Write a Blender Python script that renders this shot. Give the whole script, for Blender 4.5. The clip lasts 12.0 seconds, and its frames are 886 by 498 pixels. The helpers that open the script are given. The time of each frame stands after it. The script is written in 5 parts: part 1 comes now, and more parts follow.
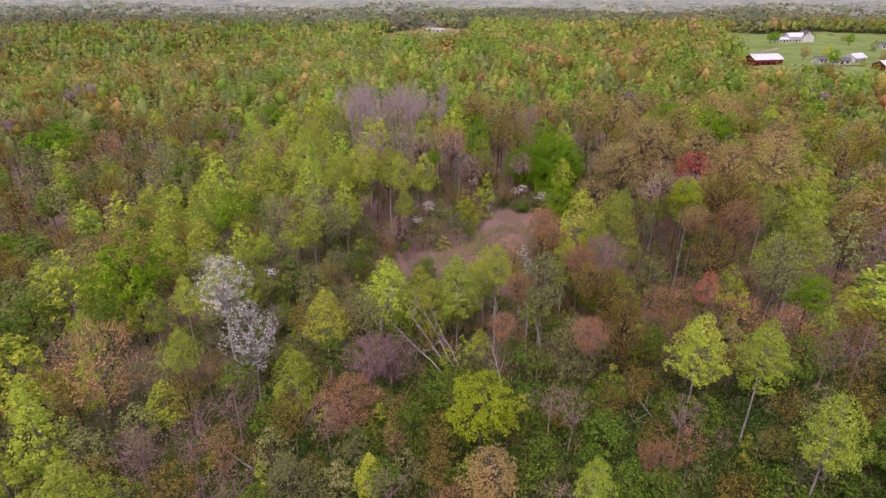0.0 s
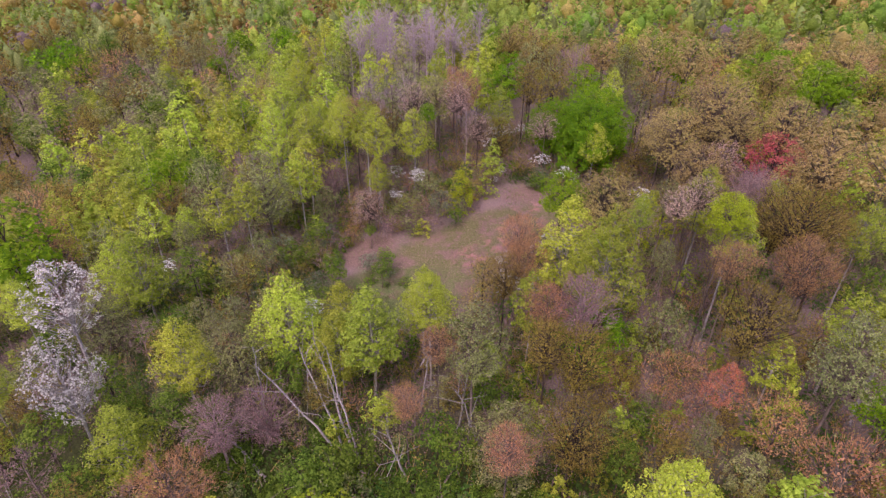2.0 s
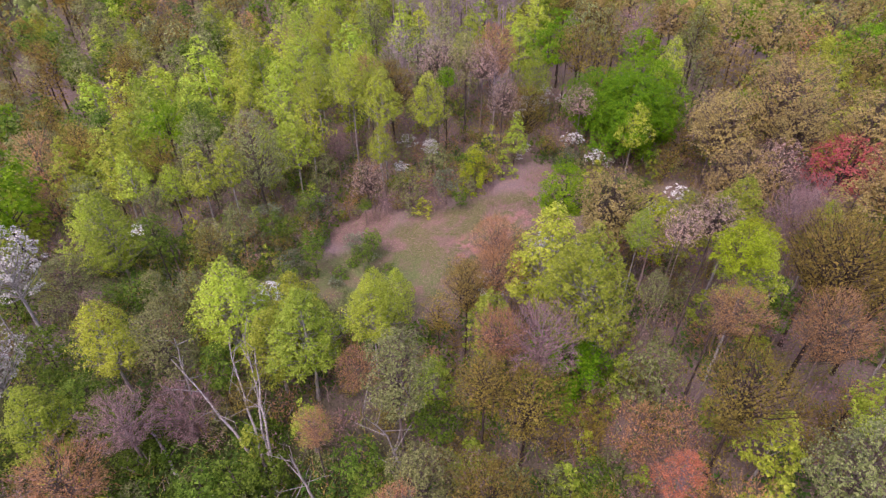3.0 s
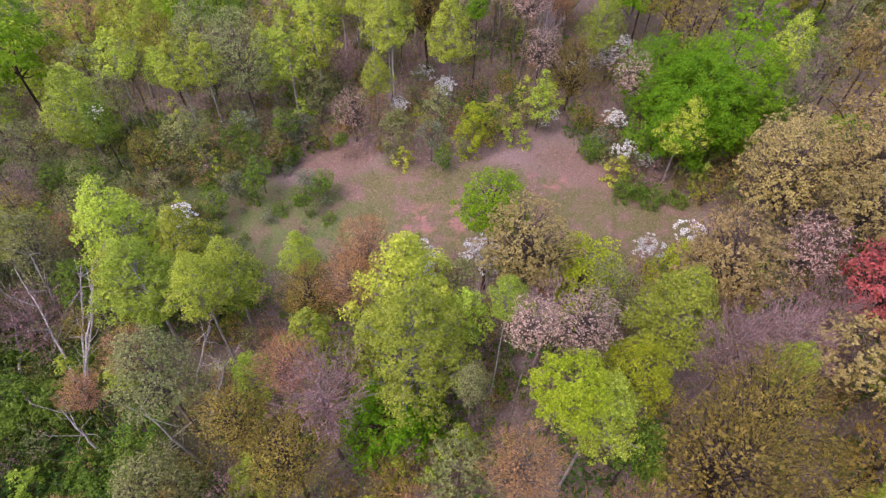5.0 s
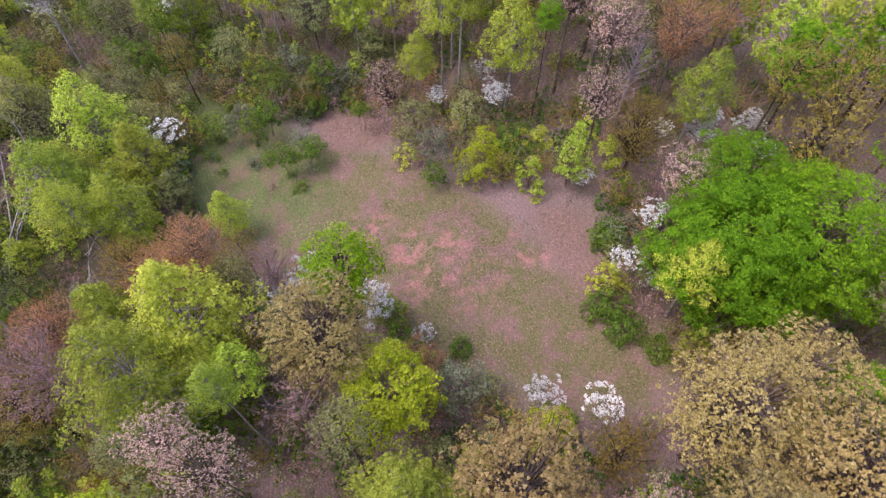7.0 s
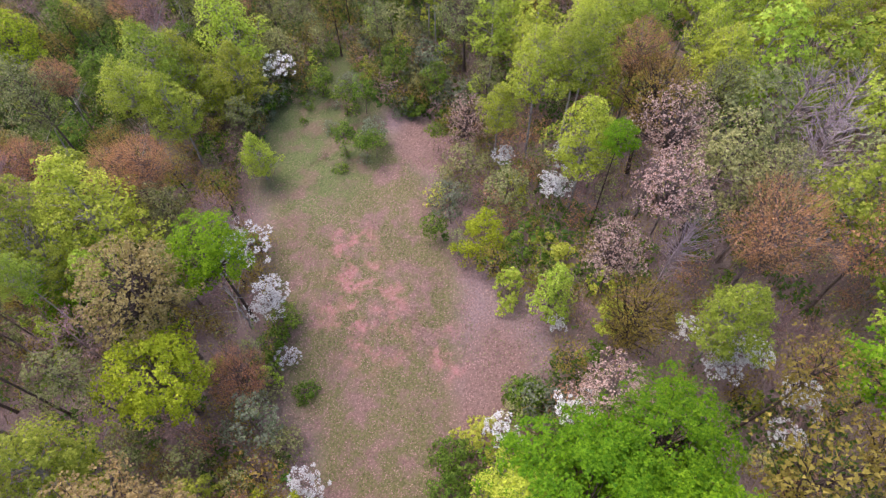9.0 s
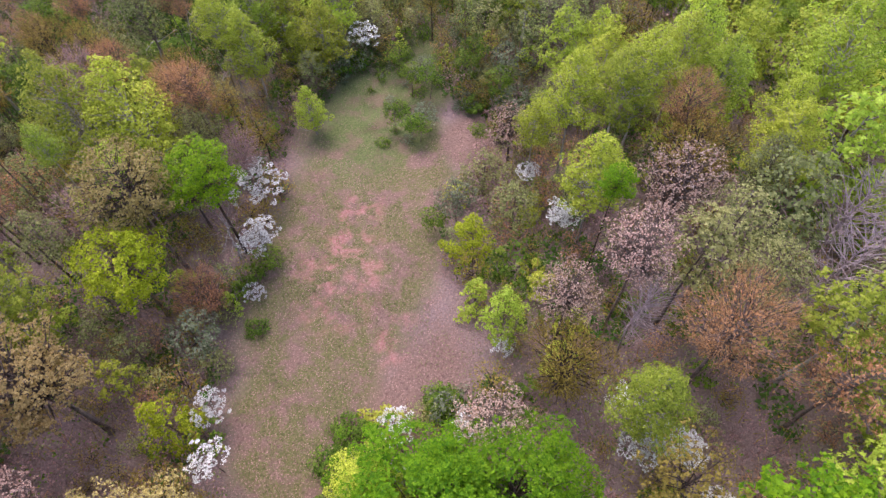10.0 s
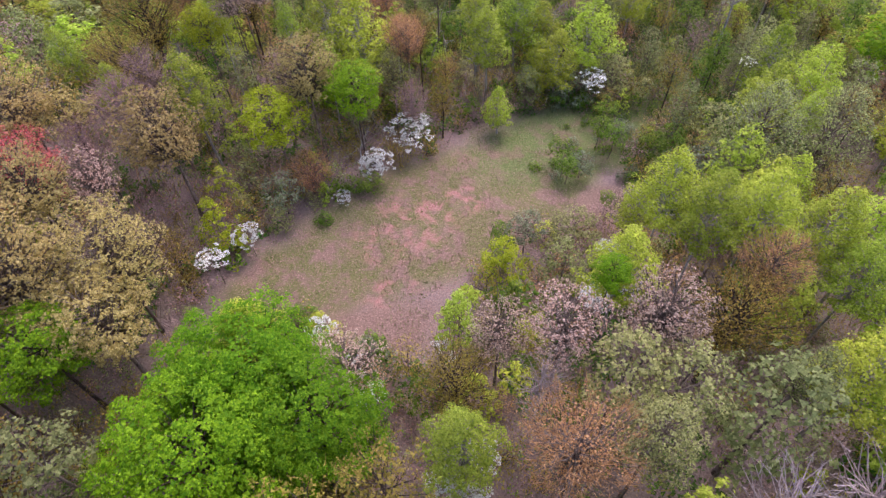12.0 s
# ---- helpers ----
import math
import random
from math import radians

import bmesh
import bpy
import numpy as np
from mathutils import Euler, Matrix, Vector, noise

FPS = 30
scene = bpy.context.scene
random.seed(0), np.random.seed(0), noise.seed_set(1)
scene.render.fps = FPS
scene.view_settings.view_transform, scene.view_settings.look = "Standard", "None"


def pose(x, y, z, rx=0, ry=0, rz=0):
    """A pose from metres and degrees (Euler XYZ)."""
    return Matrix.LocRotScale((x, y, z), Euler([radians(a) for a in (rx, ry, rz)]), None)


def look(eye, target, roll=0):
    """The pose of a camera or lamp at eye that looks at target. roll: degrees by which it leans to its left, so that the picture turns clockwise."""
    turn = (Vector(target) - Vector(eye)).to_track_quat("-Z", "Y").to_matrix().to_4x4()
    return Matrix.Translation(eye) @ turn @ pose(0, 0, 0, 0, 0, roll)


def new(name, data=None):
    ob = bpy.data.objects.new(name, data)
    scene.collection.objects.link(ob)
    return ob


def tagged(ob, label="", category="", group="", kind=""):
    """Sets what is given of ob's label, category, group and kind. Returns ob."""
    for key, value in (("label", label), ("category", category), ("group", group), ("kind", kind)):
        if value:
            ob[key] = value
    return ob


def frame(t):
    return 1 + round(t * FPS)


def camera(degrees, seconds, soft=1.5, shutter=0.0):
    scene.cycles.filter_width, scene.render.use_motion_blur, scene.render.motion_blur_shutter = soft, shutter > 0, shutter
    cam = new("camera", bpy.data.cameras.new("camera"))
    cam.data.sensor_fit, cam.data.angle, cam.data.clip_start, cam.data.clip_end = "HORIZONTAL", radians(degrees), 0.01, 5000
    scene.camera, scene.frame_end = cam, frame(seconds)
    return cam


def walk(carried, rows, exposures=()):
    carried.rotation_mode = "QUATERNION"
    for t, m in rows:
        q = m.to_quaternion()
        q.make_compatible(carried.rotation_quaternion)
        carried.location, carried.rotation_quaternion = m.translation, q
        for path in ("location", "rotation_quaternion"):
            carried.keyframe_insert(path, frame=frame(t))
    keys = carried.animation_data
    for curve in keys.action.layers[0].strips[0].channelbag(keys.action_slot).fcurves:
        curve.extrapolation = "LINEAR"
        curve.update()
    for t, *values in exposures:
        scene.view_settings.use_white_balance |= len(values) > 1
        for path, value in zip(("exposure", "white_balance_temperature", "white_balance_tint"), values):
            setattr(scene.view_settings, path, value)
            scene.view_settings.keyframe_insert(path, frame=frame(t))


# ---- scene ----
cam = camera(75.9, 12.0, soft=1.35, shutter=0.1)
METRES, EYE, TILT, LEAN, TURN = 150.0, 39.75, -24.5, 0.0, 0.0
ROWS = [
    (0.0, 0.0, 0.0, 0.0, -0.0, 0.0, 0.0),
    (0.5, 0.0233, 0.0364, 0.0163, 1.85, -1.56, -0.84),
    (1.0, 0.0488, 0.0749, 0.0337, 3.9, -3.35, -1.83),
    (1.5, 0.0734, 0.1111, 0.0502, 6.2, -5.54, -2.91),
    (2.0, 0.1007, 0.1476, 0.0663, 9.35, -8.47, -4.29),
    (2.5, 0.1272, 0.1809, 0.0812, 13.75, -11.43, -6.14),
    (3.0, 0.1555, 0.2154, 0.096, 18.56, -14.69, -8.1),
    (5.0, 0.2376, 0.3444, 0.1637, 39.29, -30.54, -17.42),
    (5.5, 0.2505, 0.3821, 0.1831, 46.4, -35.22, -19.32),
    (6.0, 0.2585, 0.4242, 0.2041, 53.76, -39.93, -20.91),
    (6.5, 0.2604, 0.4643, 0.2239, 61.87, -44.56, -22.23),
    (7.0, 0.2569, 0.5067, 0.2437, 73.39, -49.97, -23.34),
    (9.0, 0.1978, 0.6384, 0.3039, 117.05, -68.13, -20.96),
    (9.5, 0.1787, 0.6666, 0.3163, 126.26, -71.3, -18.87),
    (10.0, 0.1571, 0.6952, 0.3289, 138.69, -74.99, -15.11),
    (10.5, 0.1349, 0.7188, 0.3389, 150.44, -77.28, -10.83),
    (11.0, 0.1092, 0.7401, 0.3475, 162.17, -77.87, -5.97),
    (11.5, 0.0826, 0.7566, 0.3541, 171.62, -76.84, -1.8),
    (12.0, 0.0516, 0.7717, 0.3594, 180.73, -74.6, 2.27),
]
EXPOSURES = [(0.0, -0.68, 6750, 35), (0.6, -0.54, 6650, 38), (2.0, -0.44, 6450, 41), (3.2, -0.28, 6300, 36), (6.0, -0.18, 6200, 29), (9.0, -0.08, 6150, 28), (12.0, -0.02, 6150, 27)]
walk(cam, [(t, pose(0, 0, EYE, TILT, LEAN, TURN) @ pose(METRES * x, METRES * y, METRES * z, 90 + pitch, roll, yaw)) for t, x, y, z, yaw, pitch, roll in ROWS], EXPOSURES)
# ---------------------------------------------------------------- world, sun, exposure
SUN_UP, SUN_ROUND = radians(62), radians(200)
world = bpy.data.worlds.new("overcast_sky")
scene.world = world
world.use_nodes = True
wn = world.node_tree
wn.nodes.clear()
sky = wn.nodes.new("ShaderNodeTexSky")
sky.sky_type, sky.sun_disc, sky.sun_elevation, sky.sun_rotation = "NISHITA", False, SUN_UP, SUN_ROUND
sky.dust_density, sky.air_density = 4.0, 1.2
pale = wn.nodes.new("ShaderNodeHueSaturation")
pale.inputs["Saturation"].default_value = 1.0
back = wn.nodes.new("ShaderNodeBackground")
back.inputs["Strength"].default_value = 0.30
wout = wn.nodes.new("ShaderNodeOutputWorld")
wn.links.new(sky.outputs[0], pale.inputs["Color"])
wn.links.new(pale.outputs[0], back.inputs["Color"])
wn.links.new(back.outputs[0], wout.inputs["Surface"])
lamp = bpy.data.lights.new("sun", "SUN")
lamp.energy, lamp.angle, lamp.color = 1.25, radians(32), (1.0, 0.97, 0.98)
sun = new("sun", lamp)
sun.matrix_world = look((0, 0, 200), (-60 * math.sin(SUN_ROUND), -60 * math.cos(SUN_ROUND), 200 - 60 * math.tan(SUN_UP)))

rng = np.random.default_rng(7)


# ---------------------------------------------------------------- small tools
def lin(r, g, b):
    """Linear colour from display values 0 to 255."""
    return tuple((c / 255 / 12.92 if c / 255 < 0.04045 else ((c / 255 + 0.055) / 1.055) ** 2.4) for c in (r, g, b)) + (1.0,)


def smooth(a, b, v):
    u = np.clip((v - a) / (b - a), 0, 1)
    return u * u * (3 - 2 * u)


def ripple(x, y, s, k):
    """Cheap smooth noise about -1 to 1 at a wavelength of s metres."""
    x, y = np.asarray(x) / s * 6.283, np.asarray(y) / s * 6.283
    return (np.sin(x * 0.83 + y * 0.41 + k) + np.sin(-x * 0.37 + y * 0.91 + 2.1 * k) + np.sin(x * 1.31 - y * 0.77 + 3.7 * k)
            + 0.6 * np.sin(x * 1.9 + y * 1.7 + 1.3 * k)) / 3.2


def ground_z(x, y):
    x, y = np.asarray(x, float), np.asarray(y, float)
    d = np.hypot(x - 10, y - 90)
    z = -12 * smooth(-12, -95, x) * (1 - 0.65 * smooth(122, 165, y)) - 4 * smooth(52, 22, y)
    z = z - 2.6 * smooth(15, -10, 0.8 * x + 0.6 * (y - 90)) * (1 - smooth(105, 125, y))
    z = z * (1 - smooth(200, 420, d))
    z = z + 0.35 * smooth(35, 60, d) * ripple(x, y, 31, 0.7)
    z = z + smooth(110, 260, d) * 2.0 * ripple(x, y, 150, 1.9)
    left = smooth(-60, -260, x - 0.1 * y)
    z = z - left * 16 * smooth(150, 330, d) * (1 - smooth(420, 620, d))
    z = z - 22 * smooth(590, 760, d) * smooth(0.25, -0.15, x / np.maximum(y, 1)) * (1 - smooth(900, 1200, d))
    z = z - 30 * smooth(720, 1150, d) + 18 * smooth(700, 1200, d) * ripple(x, y, 900, 2.4)
    z = z + smooth(2200, 3800, d) * (34 + 22 * ripple(x, y, 1500, 4.2))
    return z


def mesh_np(name, v, f, mat):
    me = bpy.data.meshes.new(name)
    v, f = np.asarray(v, np.float32), np.asarray(f, np.int32)
    k = f.shape[1]
    me.vertices.add(len(v))
    me.vertices.foreach_set("co", v.ravel())
    me.loops.add(f.size)
    me.loops.foreach_set("vertex_index", f.ravel())
    me.polygons.add(len(f))
    me.polygons.foreach_set("loop_start", np.arange(0, f.size, k, dtype=np.int32))
    me.update(calc_edges=True)
    me.materials.append(mat)
    return me


def part(name, bm, material, parent, label=""):
    """Links a bmesh as one mesh object under a thing or a part."""
    me = bpy.data.meshes.new(name)
    bm.to_mesh(me)
    bm.free()
    me.materials.append(material)
    ob = new(name, me)
    ob.parent = parent
    return tagged(ob, label)


def under(name, me, parent, label=""):
    ob = new(name, me)
    ob.parent = parent
    return tagged(ob, label)


def box_bm(x0, y0, z0, x1, y1, z1, bm=None):
    bm = bm or bmesh.new()
    m = Matrix.Translation(((x0 + x1) / 2, (y0 + y1) / 2, (z0 + z1) / 2)) @ Matrix.Diagonal((x1 - x0, y1 - y0, z1 - z0, 1))
    bmesh.ops.create_cube(bm, size=1, matrix=m)
    return bm


# ---------------------------------------------------------------- materials
def node_mat(name):
    m = bpy.data.materials.new(name)
    m.use_nodes = True
    m.node_tree.nodes.clear()
    return m, m.node_tree.nodes, m.node_tree.links


def leaf_mat(name, dark, light, spread=0.35, thin=0.5, patch=0.0, by_tree=False, grain=0.0, fine=4.0):
    """Thin leaves: a colour per leaf between two tones, a shift per tree, some light through them."""
    m, n, l = node_mat(name)
    geo = n.new("ShaderNodeNewGeometry")
    info = n.new("ShaderNodeObjectInfo")
    mix = n.new("ShaderNodeMix")
    mix.data_type = "RGBA"
    mix.inputs["A"].default_value, mix.inputs["B"].default_value = dark, light
    if patch:
        calm = n.new("ShaderNodeMapRange")
        calm.inputs["To Min"].default_value, calm.inputs["To Max"].default_value = 0.3, 0.7
        l.new(geo.outputs["Random Per Island"], calm.inputs["Value"])
        l.new(calm.outputs[0], mix.inputs["Factor"])
    else:
        l.new(geo.outputs["Random Per Island"], mix.inputs["Factor"])
    hsv = n.new("ShaderNodeHueSaturation")
    l.new(mix.outputs["Result"], hsv.inputs["Color"])
    src = info.outputs["Random"]
    if patch:
        tex = n.new("ShaderNodeTexNoise")
        tex.inputs["Scale"].default_value = patch
        tex.inputs["Detail"].default_value = 2.0
        l.new(geo.outputs["Position"], tex.inputs["Vector"])
        src = tex.outputs["Fac"]
    if by_tree:
        at = n.new("ShaderNodeAttribute")
        at.attribute_name = "tone"
        src = at.outputs["Fac"]
    lo, hi = (0.3, 0.7) if patch and not by_tree else (0.0, 1.0)
    for sock, a, b in (("Hue", 0.5 - 0.04 * spread, 0.5 + 0.04 * spread), ("Value", 1 - 0.6 * spread, 1 + 0.6 * spread)):
        mr = n.new("ShaderNodeMapRange")
        mr.inputs["From Min"].default_value, mr.inputs["From Max"].default_value = lo, hi
        mr.inputs["To Min"].default_value, mr.inputs["To Max"].default_value = a, b
        if sock == "Hue":
            mul = n.new("ShaderNodeMath")
            mul.operation = "FRACT"
            sc = n.new("ShaderNodeMath")
            sc.operation = "MULTIPLY"
            sc.inputs[1].default_value = 1.0 if patch and not by_tree else 7.13
            l.new(src, sc.inputs[0])
            l.new(sc.outputs[0], mul.inputs[0])
            l.new(mul.outputs[0], mr.inputs["Value"])
        else:
            l.new(src, mr.inputs["Value"])
        l.new(mr.outputs[0], hsv.inputs[sock])
    d = n.new("ShaderNodeBsdfPrincipled")
    d.inputs["Roughness"].default_value = 0.6
    d.inputs["Specular IOR Level"].default_value = 0.25
    tint = hsv.outputs[0]
    # random grain; on far crown cores its dark flecks stand in for shaded gaps
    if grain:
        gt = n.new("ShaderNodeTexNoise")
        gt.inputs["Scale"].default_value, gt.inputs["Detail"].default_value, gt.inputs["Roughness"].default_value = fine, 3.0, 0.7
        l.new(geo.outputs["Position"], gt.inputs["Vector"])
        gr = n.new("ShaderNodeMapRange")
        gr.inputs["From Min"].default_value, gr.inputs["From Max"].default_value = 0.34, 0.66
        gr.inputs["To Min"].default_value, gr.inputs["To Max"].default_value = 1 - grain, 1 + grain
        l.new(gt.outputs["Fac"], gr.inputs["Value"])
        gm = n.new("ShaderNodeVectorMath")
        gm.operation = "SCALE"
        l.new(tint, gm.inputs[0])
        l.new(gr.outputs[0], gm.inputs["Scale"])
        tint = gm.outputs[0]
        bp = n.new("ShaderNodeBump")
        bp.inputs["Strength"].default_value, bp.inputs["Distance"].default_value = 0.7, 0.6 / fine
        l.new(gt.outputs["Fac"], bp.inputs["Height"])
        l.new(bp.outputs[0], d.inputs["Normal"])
    t = n.new("ShaderNodeBsdfTranslucent")
    ms = n.new("ShaderNodeMixShader")
    ms.inputs[0].default_value = thin
    out = n.new("ShaderNodeOutputMaterial")
    l.new(tint, d.inputs["Base Color"])
    l.new(tint, t.inputs["Color"])
    l.new(d.outputs[0], ms.inputs[1])
    l.new(t.outputs[0], ms.inputs[2])
    l.new(ms.outputs[0], out.inputs["Surface"])
    return m


def rough_mat(name, dark, light, scale=3.0, rough=0.9, bump=0.3, stretch=(1, 1, 1), fine=8.0, spread=0.0, metal=0.0):
    """Plain rough stuff in two tones by noise at two scales, with a fine relief."""
    m, n, l = node_mat(name)
    geo = n.new("ShaderNodeNewGeometry")
    mp = n.new("ShaderNodeMapping")
    mp.inputs["Scale"].default_value = stretch
    l.new(geo.outputs["Position"], mp.inputs["Vector"])
    t1, t2 = n.new("ShaderNodeTexNoise"), n.new("ShaderNodeTexNoise")
    t1.inputs["Scale"].default_value, t2.inputs["Scale"].default_value = scale, scale * fine
    t1.inputs["Detail"].default_value = t2.inputs["Detail"].default_value = 4.0
    for t in (t1, t2):
        l.new(mp.outputs[0], t.inputs["Vector"])
    ad = n.new("ShaderNodeMath")
    ad.operation = "MULTIPLY_ADD"
    ad.inputs[1].default_value = 0.5
    l.new(t2.outputs["Fac"], ad.inputs[0])
    hf = n.new("ShaderNodeMath")
    hf.operation = "MULTIPLY"
    hf.inputs[1].default_value = 0.5
    l.new(t1.outputs["Fac"], hf.inputs[0])
    l.new(hf.outputs[0], ad.inputs[2])
    rp = n.new("ShaderNodeValToRGB")
    rp.color_ramp.elements[0].position, rp.color_ramp.elements[1].position = 0.38, 0.62
    rp.color_ramp.elements[0].color, rp.color_ramp.elements[1].color = dark, light
    l.new(ad.outputs[0], rp.inputs["Fac"])
    d = n.new("ShaderNodeBsdfPrincipled")
    d.inputs["Roughness"].default_value, d.inputs["Metallic"].default_value = rough, metal
    d.inputs["Specular IOR Level"].default_value = 0.2
    col = rp.outputs["Color"]
    if spread:
        info = n.new("ShaderNodeObjectInfo")
        mr = n.new("ShaderNodeMapRange")
        mr.inputs["To Min"].default_value, mr.inputs["To Max"].default_value = 1 - spread, 1 + spread
        hsv = n.new("ShaderNodeHueSaturation")
        l.new(info.outputs["Random"], mr.inputs["Value"])
        l.new(mr.outputs[0], hsv.inputs["Value"])
        l.new(col, hsv.inputs["Color"])
        col = hsv.outputs[0]
    bp = n.new("ShaderNodeBump")
    bp.inputs["Strength"].default_value, bp.inputs["Distance"].default_value = bump, 0.1
    l.new(ad.outputs[0], bp.inputs["Height"])
    out = n.new("ShaderNodeOutputMaterial")
    l.new(col, d.inputs["Base Color"])
    l.new(bp.outputs[0], d.inputs["Normal"])
    l.new(d.outputs[0], out.inputs["Surface"])
    return m


def ground_mat():
    """Leaf litter under the trees, thin dry grass with reddish litter in the clearing, greener where it is damp."""
    m, n, l = node_mat("leaf_litter_and_grass")
    geo = n.new("ShaderNodeNewGeometry")

    def tex(scale, detail=4.0, rough=0.6):
        t = n.new("ShaderNodeTexNoise")
        t.inputs["Scale"].default_value, t.inputs["Detail"].default_value, t.inputs["Roughness"].default_value = scale, detail, rough
        l.new(geo.outputs["Position"], t.inputs["Vector"])
        return t.outputs["Fac"]

    def ramp(fac, a, b, ca, cb):
        r = n.new("ShaderNodeValToRGB")
        r.color_ramp.elements[0].position, r.color_ramp.elements[1].position = a, b
        r.color_ramp.elements[0].color, r.color_ramp.elements[1].color = ca, cb
        l.new(fac, r.inputs["Fac"])
        return r.outputs["Color"]

    def mix(fac, a, b):
        x = n.new("ShaderNodeMix")
        x.data_type = "RGBA"
        l.new(fac, x.inputs["Factor"])
        l.new(a, x.inputs["A"])
        l.new(b, x.inputs["B"])
        return x.outputs["Result"]

    def blob(cx, cy, rx, ry, turn, wobble=0.5, soft=0.25):
        """A soft-edged patch of the ground with a ragged rim."""
        mp = n.new("ShaderNodeMapping")
        mp.vector_type = "TEXTURE"
        mp.inputs["Location"].default_value = (cx, cy, 0)
        mp.inputs["Rotation"].default_value = (0, 0, radians(turn))
        mp.inputs["Scale"].default_value = (rx, ry, 1000)
        l.new(geo.outputs["Position"], mp.inputs["Vector"])
        ln = n.new("ShaderNodeVectorMath")
        ln.operation = "LENGTH"
        l.new(mp.outputs[0], ln.inputs[0])
        nz = n.new("ShaderNodeMath")
        nz.operation = "MULTIPLY_ADD"
        nz.inputs[1].default_value = wobble
        l.new(tex(0.35, 5.0), nz.inputs[0])
        l.new(ln.outputs["Value"], nz.inputs[2])
        mr = n.new("ShaderNodeMapRange")
        mr.interpolation_type = "SMOOTHSTEP"
        mr.inputs["From Min"].default_value, mr.inputs["From Max"].default_value = 1 + wobble / 2 - soft, 1 + wobble / 2 + soft
        mr.inputs["To Min"].default_value, mr.inputs["To Max"].default_value = 1, 0
        l.new(nz.outputs[0], mr.inputs["Value"])
        return mr.outputs[0]

    def most(*facs):
        f = facs[0]
        for g in facs[1:]:
            x = n.new("ShaderNodeMath")
            x.operation = "MAXIMUM"
            l.new(f, x.inputs[0])
            l.new(g, x.inputs[1])
            f = x.outputs[0]
        return f

    litter = mix(tex(0.25), ramp(tex(6.0, 6.0, 0.75), 0.36, 0.66, lin(118, 98, 102), lin(192, 160, 162)), ramp(tex(4.0, 6.0, 0.75), 0.36, 0.66, lin(92, 86, 68), lin(156, 146, 120)))
    grass = ramp(tex(5.0, 6.0, 0.8), 0.34, 0.68, lin(78, 82, 46), lin(144, 140, 94))
    pink = ramp(tex(4.5, 6.0, 0.8), 0.34, 0.68, lin(104, 84, 74), lin(166, 138, 124))
    red = ramp(tex(4.0, 5.0, 0.7), 0.34, 0.66, lin(158, 108, 100), lin(196, 146, 138))
    green = ramp(tex(5.0, 6.0, 0.8), 0.34, 0.68, lin(40, 52, 24), lin(98, 106, 54))
    streak = n.new("ShaderNodeMapRange")
    streak.inputs["From Min"].default_value, streak.inputs["From Max"].default_value = 0.47, 0.6
    l.new(tex(0.42, 5.0, 0.65), streak.inputs["Value"])
    open_grass = blob(9.5, 87.5, 20, 8.2, 36, 0.3, 0.2)
    open_low = blob(23, 99, 8, 6.0, 55, 0.3, 0.2)
    c = mix(blob(8, 36, 75, 24, 0, 0.5, 0.35), litter, green)
    moss = ramp(tex(5.0, 6.0, 0.8), 0.34, 0.68, lin(74, 90, 48), lin(138, 146, 94))
    c = mix(most(blob(-6, 73, 14, 6, 25, 0.5, 0.35), blob(-18, 70, 14, 10, 0, 0.5, 0.35)), c, moss)
    c = mix(most(open_grass, open_low), c, mix(streak.outputs[0], grass, pink))
    c = mix(most(blob(-6.5, 86.5, 4.5, 3.0, 60, 0.5, 0.3), blob(17, 103.5, 7, 3.2, 20, 0.6, 0.4)), c, pink)
    c = mix(blob(-3, 76, 11, 5.5, 28, 0.6, 0.4), c, mix(streak.outputs[0], moss, mix(tex(1.1, 5.0, 0.7), grass, pink)))
    rd = n.new("ShaderNodeMapRange")
    rd.inputs["From Min"].default_value, rd.inputs["From Max"].default_value = 0.47, 0.62
    l.new(tex(0.55, 4.0, 0.6), rd.inputs["Value"])
    rm = n.new("ShaderNodeMath")
    rm.operation = "MULTIPLY"
    l.new(rd.outputs[0], rm.inputs[0])
    l.new(most(blob(13.5, 90.5, 5.5, 3.5, 40, 0.5, 0.4), blob(14.3, 98.6, 2.4, 1.4, 30, 0.5, 0.4), blob(8.5, 86.5, 3.5, 2, 40, 0.5, 0.4)), rm.inputs[1])
    c = mix(rm.outputs[0], c, red)
    c = mix(blob(8, 90, 170, 150, 0, 0.3, 0.3), green, c)
    d = n.new("ShaderNodeBsdfPrincipled")
    d.inputs["Roughness"].default_value, d.inputs["Specular IOR Level"].default_value = 0.95, 0.1
    bp = n.new("ShaderNodeBump")
    bp.inputs["Strength"].default_value, bp.inputs["Distance"].default_value = 0.8, 0.15
    l.new(tex(5.0, 6.0, 0.8), bp.inputs["Height"])
    out = n.new("ShaderNodeOutputMaterial")
    l.new(c, d.inputs["Base Color"])
    l.new(bp.outputs[0], d.inputs["Normal"])
    l.new(d.outputs[0], out.inputs["Surface"])
    return m


GROUND = ground_mat()
BARK = rough_mat("grey_brown_bark", lin(70, 58, 52), lin(150, 134, 124), 2.0, 0.9, 0.5, (3, 3, 0.6), 6, 0.3)
BARK_PALE = rough_mat("pale_grey_bark", lin(120, 112, 106), lin(204, 196, 190), 2.0, 0.85, 0.4, (3, 3, 0.8), 6, 0.15)
BARK_LILAC = rough_mat("lilac_grey_bark", lin(150, 132, 132), lin(210, 192, 190), 2.0, 0.9, 0.3, (3, 3, 0.8), 6, 0.15)
BARK_MAUVE = rough_mat("mauve_grey_bark", lin(122, 102, 98), lin(182, 158, 152), 2.0, 0.9, 0.3, (3, 3, 0.8), 6, 0.15)
